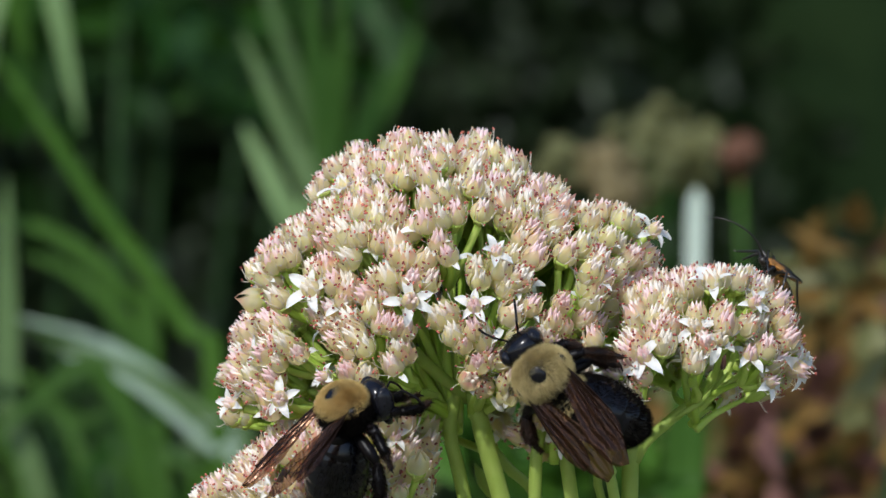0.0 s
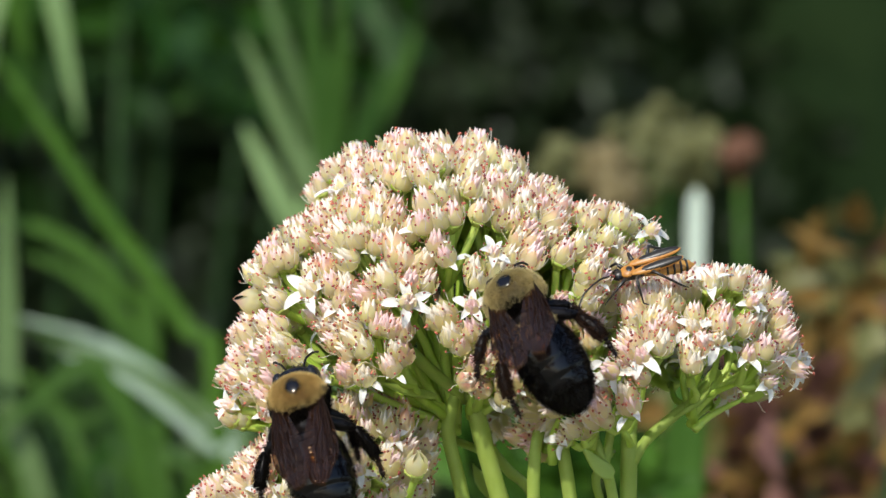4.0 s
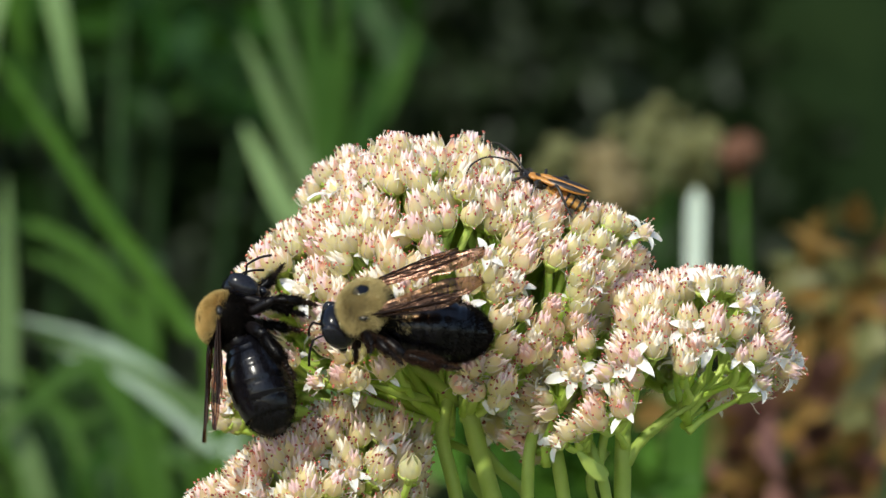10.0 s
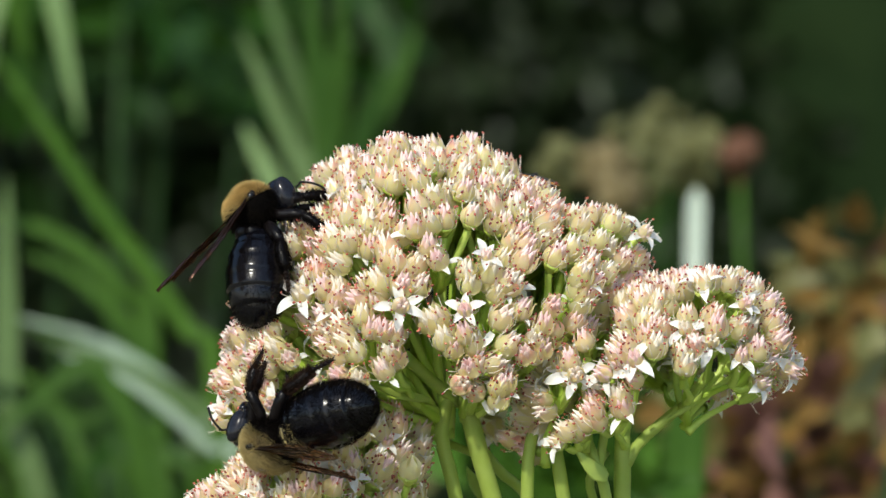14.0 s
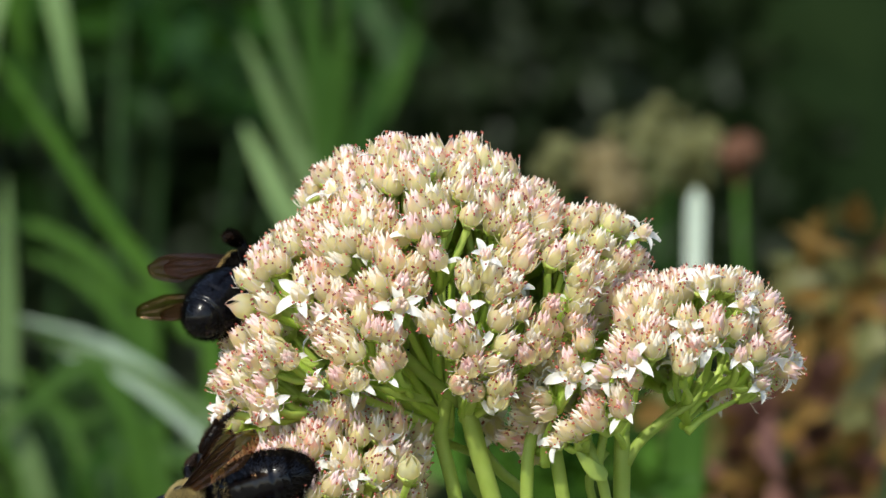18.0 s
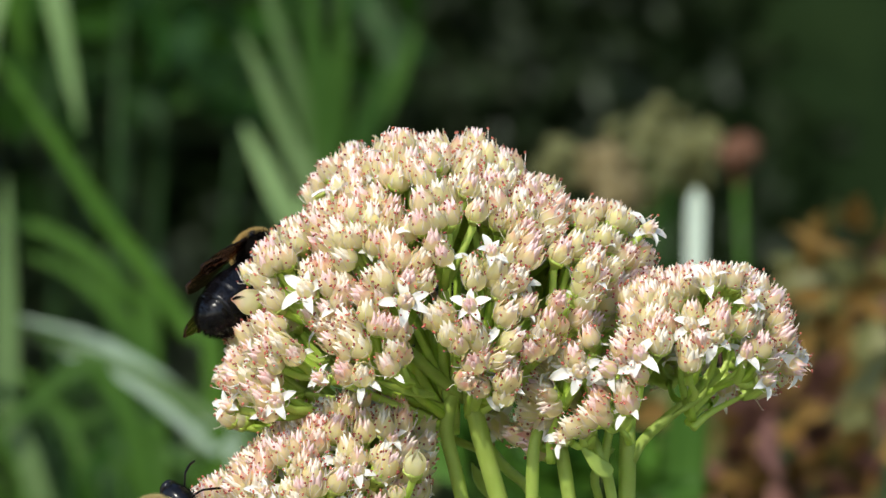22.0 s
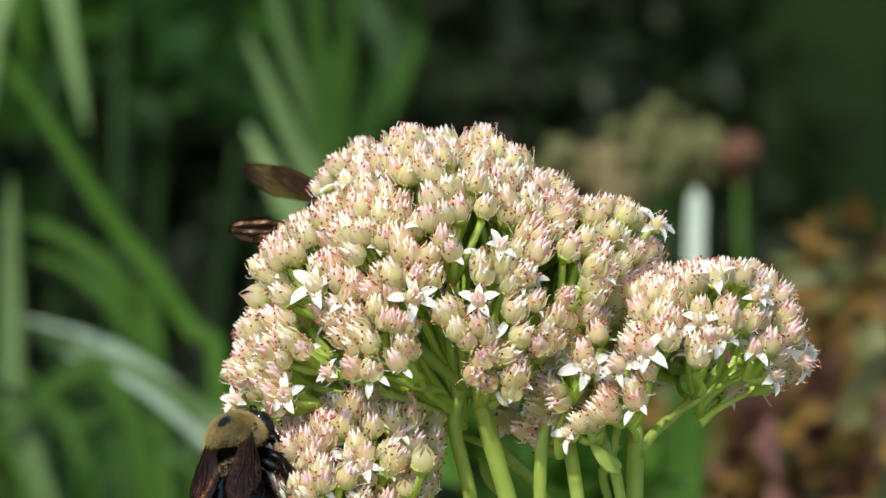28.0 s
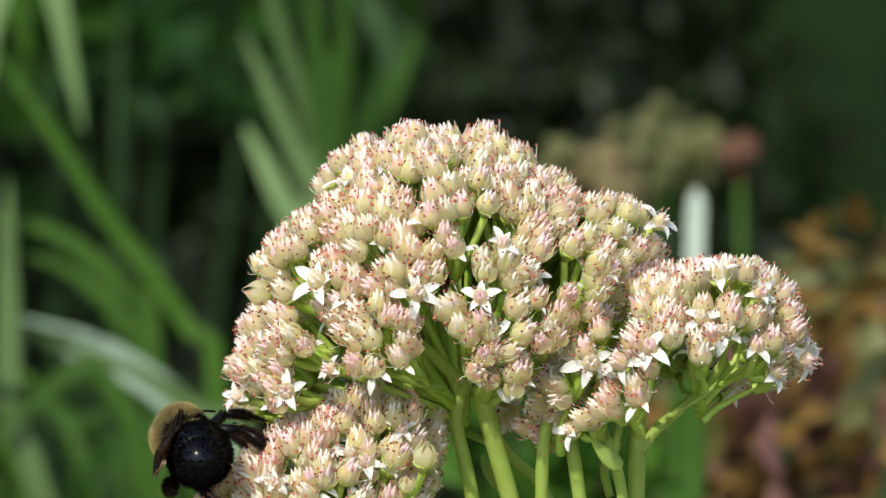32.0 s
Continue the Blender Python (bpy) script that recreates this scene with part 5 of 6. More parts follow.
    walk(legs_a[0], [
        (0, hip("front", 1, -30, 45, 0)), (8.5, hip("front", 1, -30, 45, 0)), (9, hip("front", 1, 30, -10, 66)), (9.5, hip("front", 1, -30, 45, 0)), (10, hip("front", 1, 44, -42, 57)),
        (10.5, hip("front", 1, -30, 45, 0)), (11, hip("front", 1, -20, 43, 6)), (11.5, hip("front", 1, -30, 45, 0)), (12.5, hip("front", 1, -30, 45, 0)),
        (13, hip("front", 1, -10, 52, 13)), (13.5, hip("front", 1, -30, 45, 0)), (32, hip("front", 1, -30, 45, 0))])
    walk(legs_a[1], [
        (0, hip("front", -1, 5, 77, -2)), (0.5, hip("front", -1, 30, 45, 0)), (2, hip("front", -1, 30, 45, 0)), (2.5, hip("front", -1, 32, 27, 7)), (3, hip("front", -1, 30, 45, 0)),
        (10, hip("front", -1, 30, 45, 0)), (10.5, hip("front", -1, -24, -35, -16)), (11, hip("front", -1, -6, 33, -30)), (11.5, hip("front", -1, 8, 57, -12)),
        (12, hip("front", -1, 20, 55, -9)), (12.5, hip("front", -1, 30, 45, 0)), (25, hip("front", -1, 30, 45, 0)), (28, hip("front", -1, -13, 8, -34)), (29, hip("front", -1, 28, 4, 16)),
        (30, hip("front", -1, 33, 19, 12)), (31, hip("front", -1, 30, 45, 0)), (32, hip("front", -1, 30, 45, 0))])
    walk(legs_a[2], [
        (0, hip("middle", 1, -40, 0, 0)), (3, hip("middle", 1, -40, 0, 0)), (3.5, hip("middle", 1, -3, 15, 20)), (5.5, hip("middle", 1, 32, 0, 34)), (6, hip("middle", 1, 18, 8, 33)),
        (6.5, hip("middle", 1, 25, 4, 32)), (7, hip("middle", 1, 19, 7, 30)), (7.5, hip("middle", 1, -29, 17, 16)), (8, hip("middle", 1, -21, 11, 11)),
        (8.5, hip("middle", 1, -35, -14, -10)), (9, hip("middle", 1, -40, 0, 0)), (9.5, hip("middle", 1, 14, 14, 40)), (10, hip("middle", 1, 40, -2, 27)),
        (10.5, hip("middle", 1, -40, 0, 0)), (11, hip("middle", 1, -32, 16, 15)), (11.5, hip("middle", 1, -16, 23, 23)), (12, hip("middle", 1, -11, 21, 22)),
        (12.5, hip("middle", 1, -11, 23, 25)), (13, hip("middle", 1, -34, 12, 11)), (13.5, hip("middle", 1, -40, 0, 0)), (23, hip("middle", 1, -40, 0, 0)),
        (24, hip("middle", 1, -27, -24, -20)), (25, hip("middle", 1, -34, -15, -12)), (28, hip("middle", 1, -40, 0, 0)), (32, hip("middle", 1, -40, 0, 0))])
    walk(legs_a[3], [
        (0, hip("middle", -1, -17, 9, -33)), (0.5, hip("middle", -1, -14, 11, -30)), (1, hip("middle", -1, -35, -3, -47)), (1.5, hip("middle", -1, -25, 5, -42)),
        (2, hip("middle", -1, -10, 16, -35)), (2.5, hip("middle", -1, 20, 28, -25)), (3, hip("middle", -1, 17, 17, -18)), (3.5, hip("middle", -1, 22, 17, -16)),
        (5.5, hip("middle", -1, 40, 0, 0)), (10, hip("middle", -1, 40, 0, 0)), (10.5, hip("middle", -1, -48, -7, -39)), (11, hip("middle", -1, 25, 11, -11)),
        (11.5, hip("middle", -1, 24, 20, -18)), (12, hip("middle", -1, 33, 18, -16)), (12.5, hip("middle", -1, 33, 16, -15)), (13, hip("middle", -1, 22, 16, -15)),
        (13.5, hip("middle", -1, 40, 0, 0)), (23, hip("middle", -1, 40, 0, 0)), (24, hip("middle", -1, -73, 30, 62)), (25, hip("middle", -1, -79, 28, 57)),
        (28, hip("middle", -1, -2, 27, -41)), (29, hip("middle", -1, 46, 27, -24)), (30, hip("middle", -1, 49, 23, -20)), (31, hip("middle", -1, 30, 3, -4)),
        (32, hip("middle", -1, 24, -19, 17))])
    walk(legs_a[4], [
        (0, hip("hind", 1, -21, -10, -4)), (0.5, hip("hind", 1, -15, 8, 10)), (1, hip("hind", 1, -31, -11, 7)), (1.5, hip("hind", 1, -18, 9, 16)), (2, hip("hind", 1, -11, 12, 18)),
        (2.5, hip("hind", 1, -34, 0, -8)), (3, hip("hind", 1, -10, 11, 7)), (3.5, hip("hind", 1, -34, 0, -8)), (5.5, hip("hind", 1, -26, 16, 25)), (6, hip("hind", 1, -24, 6, 19)),
        (7, hip("hind", 1, -30, 3, 22)), (7.5, hip("hind", 1, -24, 16, 24)), (8.5, hip("hind", 1, -30, 4, 22)), (9, hip("hind", 1, -20, 6, 14)), (9.5, hip("hind", 1, -16, 9, 12)),
        (10, hip("hind", 1, -14, 14, 16)), (11, hip("hind", 1, -36, -15, 7)), (11.5, hip("hind", 1, -34, 0, -8)), (12.5, hip("hind", 1, -34, 0, -8)), (13, hip("hind", 1, -37, -14, 10)),
        (13.5, hip("hind", 1, -34, 0, -8)), (14.5, hip("hind", 1, -34, 0, -8)), (17, hip("hind", 1, -22, 11, 22)), (19, hip("hind", 1, -21, 11, 19)), (22, hip("hind", 1, -34, 0, -8)),
        (28, hip("hind", 1, -34, 0, -8)), (29, hip("hind", 1, -1, -8, -54)), (30, hip("hind", 1, -34, 0, -8)), (31, hip("hind", 1, 0, 25, 14)), (32, hip("hind", 1, 2, 30, 21))])
    walk(legs_a[5], [
        (0, hip("hind", -1, 34, 0, 8)), (3.5, hip("hind", -1, 34, 0, 8)), (5.5, hip("hind", -1, 2, 22, -11)), (6, hip("hind", -1, 5, 16, -8)), (6.5, hip("hind", -1, 10, 13, -10)),
        (7, hip("hind", -1, 9, 15, -12)), (7.5, hip("hind", -1, 10, -9, 22)), (8, hip("hind", -1, 34, 0, 8)), (10.5, hip("hind", -1, 34, 0, 8)), (11, hip("hind", -1, -2, 30, -22)),
        (11.5, hip("hind", -1, -8, 25, 4)), (12, hip("hind", -1, -7, 23, 7)), (12.5, hip("hind", -1, -5, 14, 11)), (13, hip("hind", -1, -2, 24, -6)), (13.5, hip("hind", -1, 42, -7, -22)),
        (14, hip("hind", -1, 41, -5, -25)), (14.5, hip("hind", -1, 18, 5, -9)), (17, hip("hind", -1, 7, 2, 10)), (18, hip("hind", -1, 5, 2, 7)), (19, hip("hind", -1, 9, 4, 7)),
        (22, hip("hind", -1, 34, 0, 8)), (30, hip("hind", -1, 34, 0, 8)), (31, hip("hind", -1, 43, -15, -14)), (32, hip("hind", -1, 44, -17, -12))])

    walk(bee_b, [
        (0, crawl(611, 727, -28, 53, 4, -57)), (0.5, crawl(617, 737, -28, 49, 4, -55)), (1, crawl(605, 709, -26, 59, 34, -80)), (1.5, crawl(614, 702, -26, 60, 37, -98)),
        (2, crawl(607, 696, -26, 65, 38, -94)), (2.5, crawl(577, 707, -28, 85, 49, -34)), (3, crawl(573, 702, -28, 96, 56, 0)), (3.5, crawl(548, 710, -28, 100, 61, -10)),
        (4.5, crawl(510, 720, -28, 105, 10, -5)), (5.5, crawl(451, 772, -20, 131, 35, -40)), (6, crawl(440, 734, -28, 124, 19, -33)), (6.5, crawl(403, 728, -27, 123, 39, -62)),
        (7, crawl(395, 719, -27, 105, 31, -70)), (7.5, crawl(409, 636, -22, 95, 10, -79)), (8, crawl(407, 606, -21, 92, -12, -87)), (8.5, crawl(440, 581, -21, 82, 14, -84)),
        (9, crawl(428, 570, -20, 92, 8, -58)), (9.5, crawl(413, 571, -20, 99, 20, -73)), (10, crawl(399, 567, -20, 98, 18, -75)), (10.5, crawl(402, 564, -20, 99, 18, -75)),
        (11, crawl(426, 573, -20, 99, 12, -57)), (11.5, crawl(453, 506, -22, 91, 8, -33)), (12, crawl(387, 419, -16, 97, 29, -56)), (12.5, crawl(371, 448, -14, 88, 37, -89)),
        (13, crawl(380, 432, -8, 86, 34, -83)), (13.5, crawl(376, 442, -8, 88, 35, -88)), (14, crawl(446, 373, -8, 64, 27, -82)), (14.5, crawl(370, 440, -6, 83, 49, -80)),
        (15.5, crawl(420, 490, 0, 55, 40, -118)), (16.5, crawl(420, 510, 10, -8, 60, -180)), (17, crawl(430, 498, 10, 12, 44, -166)), (18, crawl(434, 494, 10, 20, 49, -165)),
        (18.5, crawl(424, 540, 10, -5, 60, -176)), (19, crawl(448, 490, 10, 24, 35, -156)), (19.5, crawl(446, 490, 9, 30, 48, -145)), (20, crawl(448, 476, 10, 47, 51, -123)),
        (21, crawl(453, 466, 10, 49, 48, -121)), (22, crawl(458, 456, 10, 51, 46, -116)), (23, crawl(474, 367, 9, 61, 29, -103)), (24, crawl(532, 339, 9, 53, 32, -109)),
        (25, crawl(535, 321, 9, 56, 10, -112)), (25.5, crawl(556, 374, 5, 40, 25, -105)), (26.5, crawl(585, 395, 16, 15, 48, -145)), (27.5, crawl(622, 400, 18, -10, 60, -175)),
        (28, crawl(628, 402, 18, -12, 60, -178)), (28.6, crawl(640, 408, 18, -12, 60, -178)), (29, crawl(662, 430, 19, -12, 60, -178)), (30, crawl(725, 405, 20, -12, 60, -178)),
        (31, crawl(780, 440, 21, -12, 60, -178)), (32, crawl(800, 450, 21, -12, 60, -178))])
    walk(belly_b, [
        (0, bend(BELLY, -39, -23)), (0.5, bend(BELLY, -41, -21)), (1, bend(BELLY, -17, -6)), (1.5, bend(BELLY, -11, -1)), (2.5, bend(BELLY, -9, -1)), (3, bend(BELLY, -26, 0)),
        (3.5, bend(BELLY, -24, 2)), (5.5, bend(BELLY, -17, -1)), (6, bend(BELLY, -32, -9)), (6.5, bend(BELLY, -27, -6)), (7, bend(BELLY, -45, -4)), (7.5, bend(BELLY, -23, 0)),
        (8, bend(BELLY, -11, -1)), (8.5, bend(BELLY, -12, 2)), (9, bend(BELLY, -8, -1)), (10.5, bend(BELLY, -12, 0)), (11.5, bend(BELLY, -4, 3)), (12, bend(BELLY, -19, -3)),
        (12.5, bend(BELLY, -29, 1)), (13, bend(BELLY, -35, -1)), (13.5, bend(BELLY, -30, 0)), (14, bend(BELLY, -24, 1)), (14.5, bend(BELLY, -28, 1)), (15.5, bend(BELLY, -10, -4)),
        (16.5, bend(BELLY, -8, -8)), (17, bend(BELLY, -8, -8)), (18, bend(BELLY, -6, -13)), (19, bend(BELLY, -16, -4)), (20, bend(BELLY, 6, 0)), (21, bend(BELLY, 6, -1)),
        (22, bend(BELLY, 10, -1)), (23, bend(BELLY, -1, 4)), (24, bend(BELLY, -5, 6)), (25, bend(BELLY, -13, 6)), (26.5, bend(BELLY, -4, 0)), (32, bend(BELLY, -4, 0))])
    walk(head_b, [
        (0, bend(NECK, 42, -1)), (0.5, bend(NECK, 40, -1)), (1, bend(NECK, 33, 1)), (1.5, bend(NECK, 22, 0)), (2, bend(NECK, 20, 0)), (3, bend(NECK, 10, 0)), (5.5, bend(NECK, 2, -9)),
        (6, bend(NECK, 3, -11)), (6.5, bend(NECK, 9, -4)), (7, bend(NECK, 16, 0)), (8, bend(NECK, 39, 0)), (8.5, bend(NECK, 39, 0)), (9, bend(NECK, 36, 0)), (11, bend(NECK, 30, 0)),
        (11.5, bend(NECK, 16, 0)), (12.5, bend(NECK, 46, 1)), (13, bend(NECK, 47, 0)), (14, bend(NECK, 42, 0)), (14.5, bend(NECK, 45, 0)), (15.5, bend(NECK, 30, 0)),
        (16.5, bend(NECK, 20, 0)), (22, bend(NECK, 20, 0)), (23, bend(NECK, 22, 1)), (24, bend(NECK, 21, 0)), (25, bend(NECK, 27, 1)), (26.5, bend(NECK, 20, 0)), (32, bend(NECK, 20, 0))])
    walk(wings_b[0], [
        (0, wing_at(1, False, 0, -3)), (0.5, wing_at(1, False, 3, -5)), (1, wing_at(1, False, -7, -4)), (1.5, wing_at(1, False, -8, -11)), (2, wing_at(1, False, -9, -10)),
        (2.5, wing_at(1, False, -1, 4)), (3, wing_at(1, False, -2, 6)), (3.5, wing_at(1, False, 2, 4)), (5.5, wing_at(1, False, -10, -24)), (6, wing_at(1, False, -4, -26)),
        (6.5, wing_at(1, False, -5, -9)), (7, wing_at(1, False, -10, -3)), (7.5, wing_at(1, False, -1, 0)), (8, wing_at(1, False, 5, -3)), (8.5, wing_at(1, False, 1, -4)),
        (9, wing_at(1, False, -1, -2)), (9.5, wing_at(1, False, 1, -3)), (10.5, wing_at(1, False, 2, -3)), (11.5, wing_at(1, False, 4, -3)), (12, wing_at(1, False, 3, 1)),
        (12.5, wing_at(1, False, -2, -2)), (13, wing_at(1, False, 1, -5)), (13.5, wing_at(1, False, 0, -5)), (14, wing_at(1, False, 8, -9)), (14.5, wing_at(1, False, -10, -2)),
        (15.5, wing_at(1, False, 14, -50)), (16.5, wing_at(1, False, 32, -62)), (17, wing_at(1, False, 32, -62)), (18, wing_at(1, False, 25, -65)), (19, wing_at(1, False, 40, -66)),
        (20, wing_at(1, False, 5, -5)), (21, wing_at(1, False, 6, -4)), (22, wing_at(1, False, 8, 2)), (23, wing_at(1, False, 7, -1)), (24, wing_at(1, False, 9, -6)),
        (25, wing_at(1, False, 18, -7)), (26.5, wing_at(1, False, 10, -40)), (27.5, wing_at(1, False, 20, -52)), (28.6, wing_at(1, False, 20, -52)), (32, wing_at(1, False, 12, -40))])
    walk(wings_b[1], [
        (0, wing_at(1, True, 0, -3)), (0.5, wing_at(1, True, 3, -5)), (1, wing_at(1, True, -7, -4)), (1.5, wing_at(1, True, -8, -11)), (2, wing_at(1, True, -9, -10)),
        (2.5, wing_at(1, True, -1, 4)), (3, wing_at(1, True, -2, 6)), (3.5, wing_at(1, True, 2, 4)), (5.5, wing_at(1, True, -10, -24)), (6, wing_at(1, True, -4, -26)),
        (6.5, wing_at(1, True, -5, -9)), (7, wing_at(1, True, -10, -3)), (7.5, wing_at(1, True, -1, 0)), (8, wing_at(1, True, 5, -3)), (8.5, wing_at(1, True, 1, -4)),
        (9, wing_at(1, True, -1, -2)), (9.5, wing_at(1, True, 1, -3)), (10.5, wing_at(1, True, 2, -3)), (11.5, wing_at(1, True, 4, -3)), (12, wing_at(1, True, 3, 1)),
        (12.5, wing_at(1, True, -2, -2)), (13, wing_at(1, True, 1, -5)), (13.5, wing_at(1, True, 0, -5)), (14, wing_at(1, True, 8, -9)), (14.5, wing_at(1, True, -10, -2)),
        (15.5, wing_at(1, True, 14, -50)), (16.5, wing_at(1, True, 32, -62)), (17, wing_at(1, True, 32, -62)), (18, wing_at(1, True, 25, -65)), (19, wing_at(1, True, 40, -66)),
        (20, wing_at(1, True, 5, -5)), (21, wing_at(1, True, 6, -4)), (22, wing_at(1, True, 8, 2)), (23, wing_at(1, True, 7, -1)), (24, wing_at(1, True, 9, -6)),
        (25, wing_at(1, True, 18, -7)), (26.5, wing_at(1, True, 10, -40)), (27.5, wing_at(1, True, 20, -52)), (28.6, wing_at(1, True, 20, -52)), (32, wing_at(1, True, 12, -40))])
    walk(wings_b[2], [
        (0, wing_at(-1, False, 24, -10)), (0.5, wing_at(-1, False, 23, -15)), (1, wing_at(-1, False, 4, -3)), (1.5, wing_at(-1, False, 5, -8)), (2, wing_at(-1, False, 6, -6)),
        (2.5, wing_at(-1, False, 6, 3)), (3, wing_at(-1, False, 5, -1)), (3.5, wing_at(-1, False, -1, 0)), (5.5, wing_at(-1, False, -1, 0)), (6, wing_at(-1, False, 13, -2)),
        (6.5, wing_at(-1, False, 3, -2)), (8.5, wing_at(-1, False, 1, -4)), (9, wing_at(-1, False, 3, -1)), (9.5, wing_at(-1, False, 5, -1)), (11.5, wing_at(-1, False, 3, 1)),
        (12, wing_at(-1, False, 18, 0)), (12.5, wing_at(-1, False, 1, 1)), (13, wing_at(-1, False, 4, -1)), (13.5, wing_at(-1, False, 6, 0)), (14, wing_at(-1, False, 12, 0)),
        (14.5, wing_at(-1, False, 5, 1)), (15.5, wing_at(-1, False, 14, -50)), (16.5, wing_at(-1, False, 25, -78)), (17, wing_at(-1, False, 25, -78)), (18, wing_at(-1, False, 21, -83)),
        (19, wing_at(-1, False, 21, -96)), (20, wing_at(-1, False, 7, -4)), (21, wing_at(-1, False, 7, -2)), (22, wing_at(-1, False, 10, 2)), (23, wing_at(-1, False, 6, -6)),
        (24, wing_at(-1, False, 7, -9)), (25, wing_at(-1, False, 7, -5)), (26.5, wing_at(-1, False, 10, -40)), (27.5, wing_at(-1, False, 20, -52)), (28.6, wing_at(-1, False, 20, -52)),
        (32, wing_at(-1, False, 12, -40))])
    walk(wings_b[3], [
        (0, wing_at(-1, True, 24, -10)), (0.5, wing_at(-1, True, 23, -15)), (1, wing_at(-1, True, 4, -3)), (1.5, wing_at(-1, True, 5, -8)), (2, wing_at(-1, True, 6, -6)),
        (2.5, wing_at(-1, True, 6, 3)), (3, wing_at(-1, True, 5, -1)), (3.5, wing_at(-1, True, -1, 0)), (5.5, wing_at(-1, True, -1, 0)), (6, wing_at(-1, True, 13, -2)),
        (6.5, wing_at(-1, True, 3, -2)), (8.5, wing_at(-1, True, 1, -4)), (9, wing_at(-1, True, 3, -1)), (9.5, wing_at(-1, True, 5, -1)), (11.5, wing_at(-1, True, 3, 1)),
        (12, wing_at(-1, True, 18, 0)), (12.5, wing_at(-1, True, 1, 1)), (13, wing_at(-1, True, 4, -1)), (13.5, wing_at(-1, True, 6, 0)), (14, wing_at(-1, True, 12, 0)),
        (14.5, wing_at(-1, True, 5, 1)), (15.5, wing_at(-1, True, 14, -50)), (16.5, wing_at(-1, True, 25, -78)), (17, wing_at(-1, True, 25, -78)), (18, wing_at(-1, True, 21, -83)),
        (19, wing_at(-1, True, 21, -96)), (20, wing_at(-1, True, 7, -4)), (21, wing_at(-1, True, 7, -2)), (22, wing_at(-1, True, 10, 2)), (23, wing_at(-1, True, 6, -6)),
        (24, wing_at(-1, True, 7, -9)), (25, wing_at(-1, True, 7, -5)), (26.5, wing_at(-1, True, 10, -40)), (27.5, wing_at(-1, True, 20, -52)), (28.6, wing_at(-1, True, 20, -52)),
        (32, wing_at(-1, True, 12, -40))])
    walk(legs_b[0], [
        (0, hip("front", 1, -30, 0, -10)), (25, hip("front", 1, -30, 0, -10))])
    walk(legs_b[1], [
        (0, hip("front", -1, 30, 0, 10)), (1.5, hip("front", -1, 30, 0, 10)), (2, hip("front", -1, 12, 75, -5)), (2.5, hip("front", -1, 30, 0, 10)), (3.5, hip("front", -1, 30, 0, 10)),
        (5.5, hip("front", -1, 24, 29, 1)), (6, hip("front", -1, 17, 56, -9)), (6.5, hip("front", -1, 18, 74, -8)), (7, hip("front", -1, 4, 82, 3)), (7.5, hip("front", -1, 30, 0, 10)),
        (8, hip("front", -1, -21, 20, -64)), (8.5, hip("front", -1, 17, 80, -5)), (9, hip("front", -1, 14, 14, -1)), (9.5, hip("front", -1, 19, 59, -9)),
        (10.5, hip("front", -1, 15, 64, -9)), (11, hip("front", -1, -33, -10, -84)), (11.5, hip("front", -1, 30, 0, 10)), (12, hip("front", -1, -30, -7, -75)),
        (12.5, hip("front", -1, 30, 0, 10)), (25, hip("front", -1, 30, 0, 10))])
    walk(legs_b[2], [
        (0, hip("middle", 1, -40, 0, 0)), (25, hip("middle", 1, -40, 0, 0))])
    walk(legs_b[3], [
        (0, hip("middle", -1, -18, 5, -14)), (0.5, hip("middle", -1, -34, 2, -11)), (1, hip("middle", -1, 37, 9, -9)), (1.5, hip("middle", -1, 40, 0, 0)),
        (2.5, hip("middle", -1, 40, 0, 0)), (3, hip("middle", -1, 10, -18, 21)), (3.5, hip("middle", -1, 40, 0, 0)), (5.5, hip("middle", -1, 31, 34, -29)),
        (6, hip("middle", -1, 18, 39, -31)), (6.5, hip("middle", -1, 37, 36, -29)), (7, hip("middle", -1, 37, 21, -19)), (7.5, hip("middle", -1, 7, 23, -27)),
        (8, hip("middle", -1, 17, 12, -12)), (8.5, hip("middle", -1, 12, 27, -27)), (9, hip("middle", -1, -18, 9, -37)), (9.5, hip("middle", -1, 40, 0, 0)),
        (11, hip("middle", -1, 40, 0, 0)), (11.5, hip("middle", -1, 31, 4, -5)), (12, hip("middle", -1, -5, 26, -45)), (12.5, hip("middle", -1, 40, 0, 0)),
        (25, hip("middle", -1, 40, 0, 0))])
    walk(legs_b[4], [
        (0, hip("hind", 1, -34, 0, -8)), (0.5, hip("hind", 1, -34, 0, -8)), (1, hip("hind", 1, 8, 29, 10)), (1.5, hip("hind", 1, 23, 37, 22)), (2, hip("hind", 1, 23, 33, 17)),
        (2.5, hip("hind", 1, -8, -14, -37)), (3, hip("hind", 1, -13, 11, 11)), (3.5, hip("hind", 1, -8, 14, 8)), (5.5, hip("hind", 1, -34, 0, -8)), (14, hip("hind", 1, -34, 0, -8)),
        (14.5, hip("hind", 1, -23, -4, 5)), (17, hip("hind", 1, -34, -17, 3)), (18, hip("hind", 1, -34, 0, -8)), (19, hip("hind", 1, -1, 20, 6)), (20, hip("hind", 1, 11, 28, -1)),
        (22, hip("hind", 1, 8, 26, 2)), (23, hip("hind", 1, -34, 0, -8)), (25, hip("hind", 1, -34, 0, -8))])
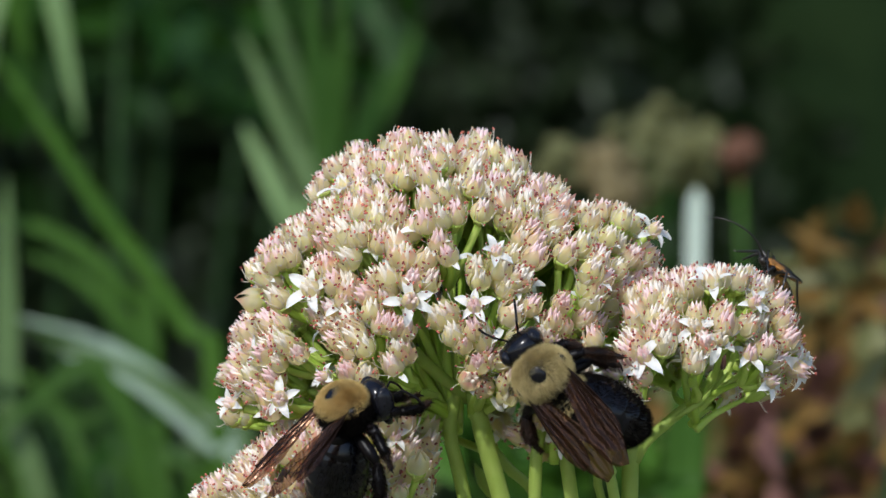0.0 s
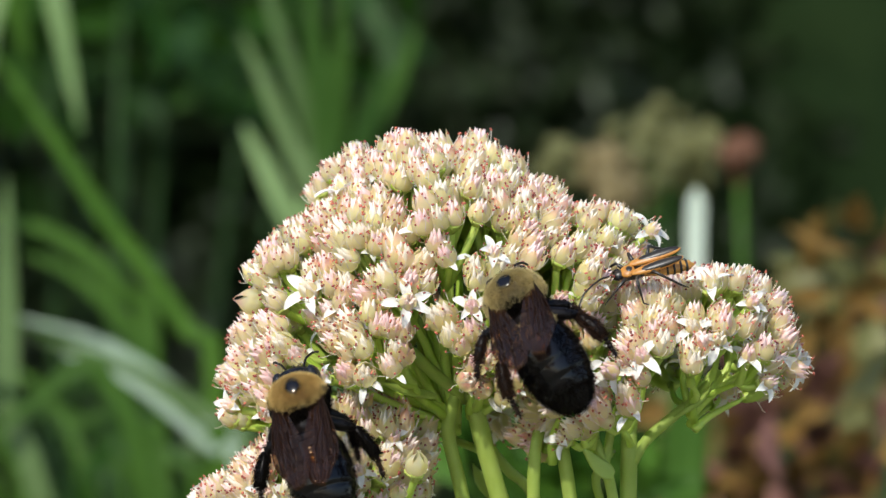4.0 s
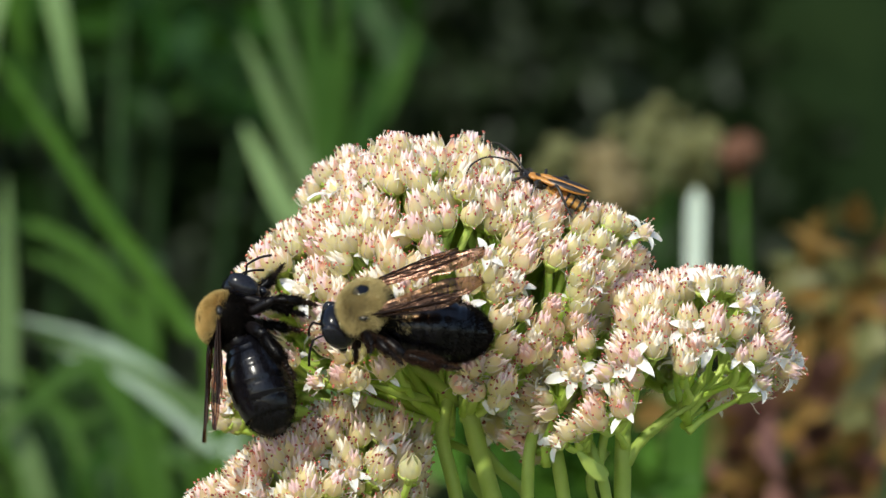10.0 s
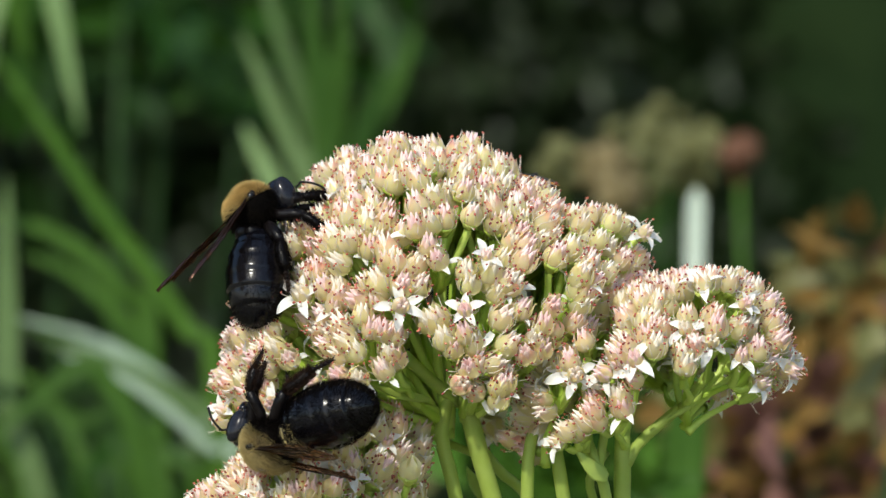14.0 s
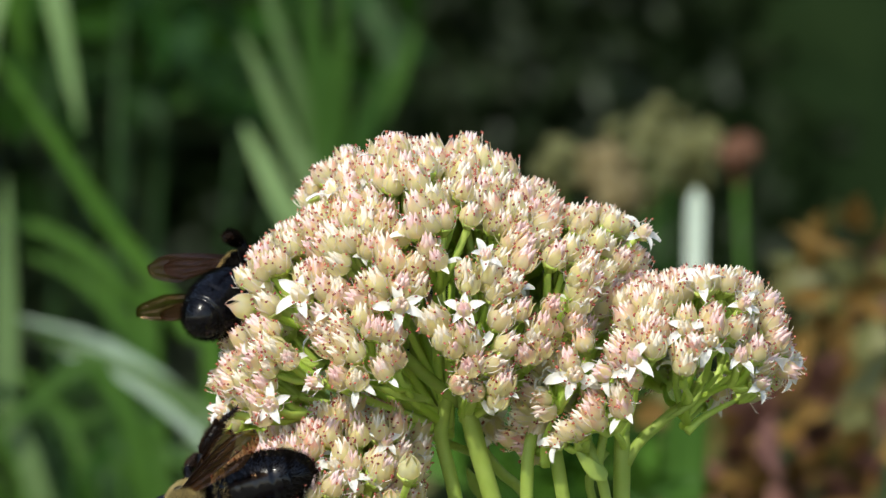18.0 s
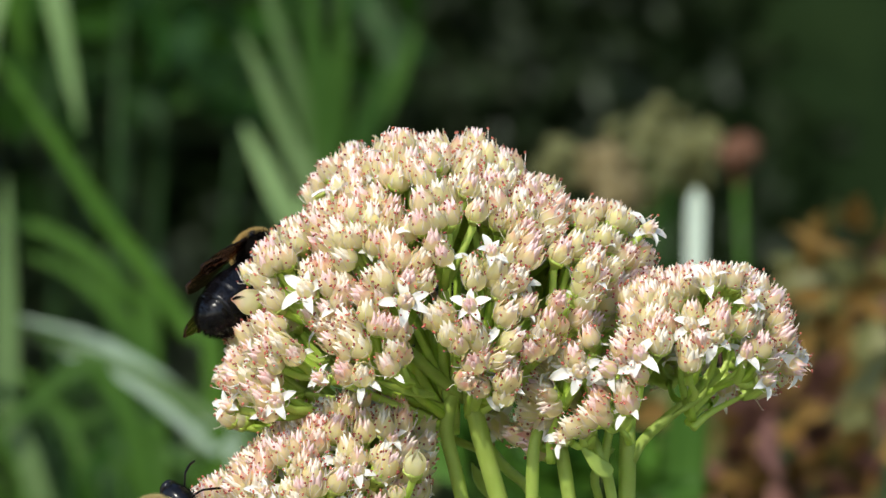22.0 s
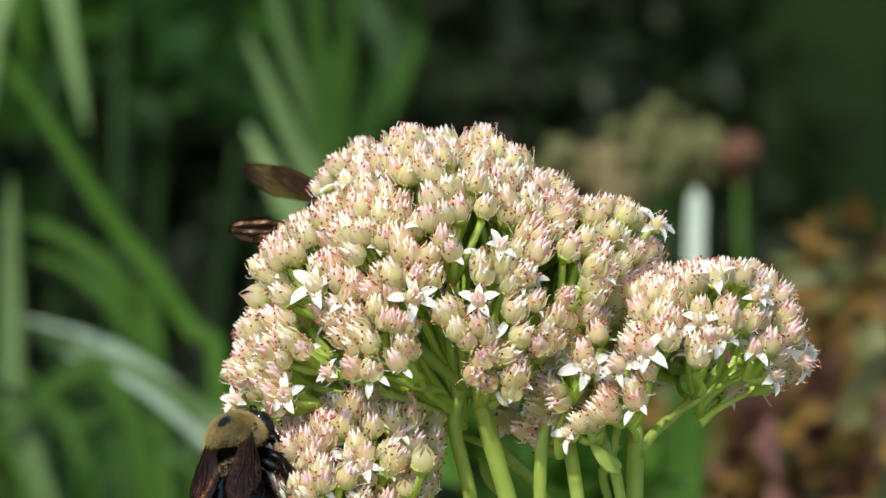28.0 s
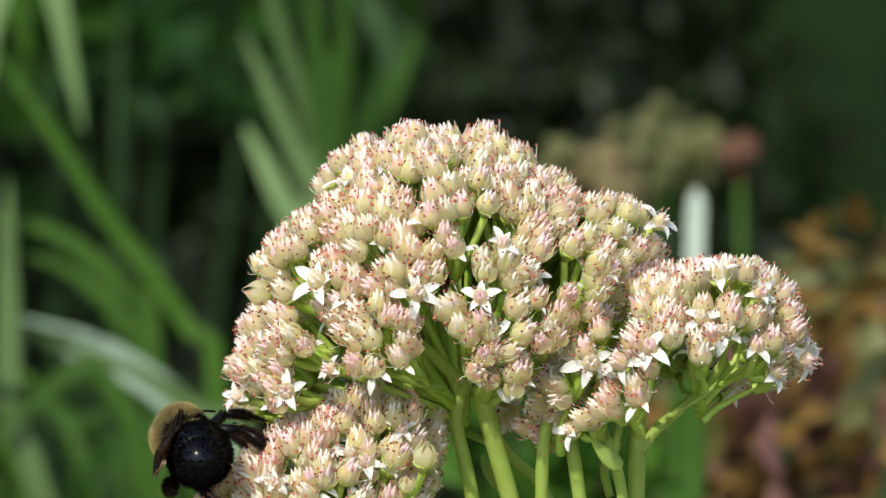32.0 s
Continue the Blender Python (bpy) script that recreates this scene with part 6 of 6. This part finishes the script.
    walk(legs_b[5], [
        (0, hip("hind", -1, 34, 0, 8)), (0.5, hip("hind", -1, -10, 22, 19)), (1, hip("hind", -1, 35, -17, -4)), (1.5, hip("hind", -1, 36, -5, -19)), (2, hip("hind", -1, 37, -7, -17)),
        (2.5, hip("hind", -1, 20, 2, -10)), (3, hip("hind", -1, 21, -12, 7)), (3.5, hip("hind", -1, 27, -18, 5)), (5.5, hip("hind", -1, 34, 0, 8)), (7, hip("hind", -1, 34, 0, 8)),
        (7.5, hip("hind", -1, 31, -8, -11)), (8, hip("hind", -1, 25, 0, -12)), (8.5, hip("hind", -1, 28, -6, -10)), (9, hip("hind", -1, 14, 12, -13)), (10.5, hip("hind", -1, 16, 4, -6)),
        (11, hip("hind", -1, -3, 24, -8)), (11.5, hip("hind", -1, -20, 35, -23)), (12, hip("hind", -1, 25, 5, -19)), (12.5, hip("hind", -1, 32, -7, -13)), (13, hip("hind", -1, 26, -4, -9)),
        (13.5, hip("hind", -1, 30, -7, -11)), (14, hip("hind", -1, 26, -1, -13)), (14.5, hip("hind", -1, 29, -6, -11)), (17, hip("hind", -1, 15, 4, -5)), (18, hip("hind", -1, 13, 4, -2)),
        (19, hip("hind", -1, 34, 0, 8)), (25, hip("hind", -1, 34, 0, 8))])
    walk(beetle, [
        (0, crawl(1366, 474, 4, 150, -50, 78)), (1, crawl(1364, 474, 4, 150, -50, 78)), (1.7, crawl(1364, 468, 3, 146, -42, 76)), (2, crawl(1360, 450, 0, 138, -24, 66)), (2.4, crawl(1318, 448, -6, 162, -6, 70)),
        (2.7, crawl(1268, 448, -9, 172, 0, 72)), (3, crawl(1219, 450, -11, 178, 0, 72)), (3.2, crawl(1176, 456, -12, 190, 0, 70)), (3.5, crawl(1155, 482, -13, 208, 0, 60)), (4.5, crawl(1090, 470, -15, 180, 0, 42)),
        (5.5, crawl(1052, 430, -15, 150, 0, 34)), (6, crawl(1030, 375, -14, 127, 4, 12)), (6.4, crawl(1000, 298, -9, 120, 10, 20)), (7, crawl(974, 290, -5, 150, 8, 58)), (7.5, crawl(955, 305, -3, 154, 8, 64)),
        (8, crawl(946, 318, -5, 155, 8, 66)), (9, crawl(955, 320, -5, 160, 8, 70)), (10, crawl(960, 322, -5, 161, 8, 70)), (11, crawl(966, 328, -5, 152, 8, 66)), (12, crawl(920, 304, -5, 162, 8, 72)),
        (13, crawl(924, 314, -5, 163, 10, 72)), (14, crawl(906, 318, 3, 166, 14, 74)), (14.5, crawl(900, 326, 4, 170, 16, 75)), (15.5, crawl(930, 370, 11, 210, 25, 78)), (16.5, crawl(950, 405, 16, 250, 30, 80)),
        (20, crawl(1000, 470, 18, 320, 0, 90)), (26, crawl(1100, 520, 14, 330, 0, 90)), (32, crawl(1110, 520, 14, 335, 0, 90))])


motions()
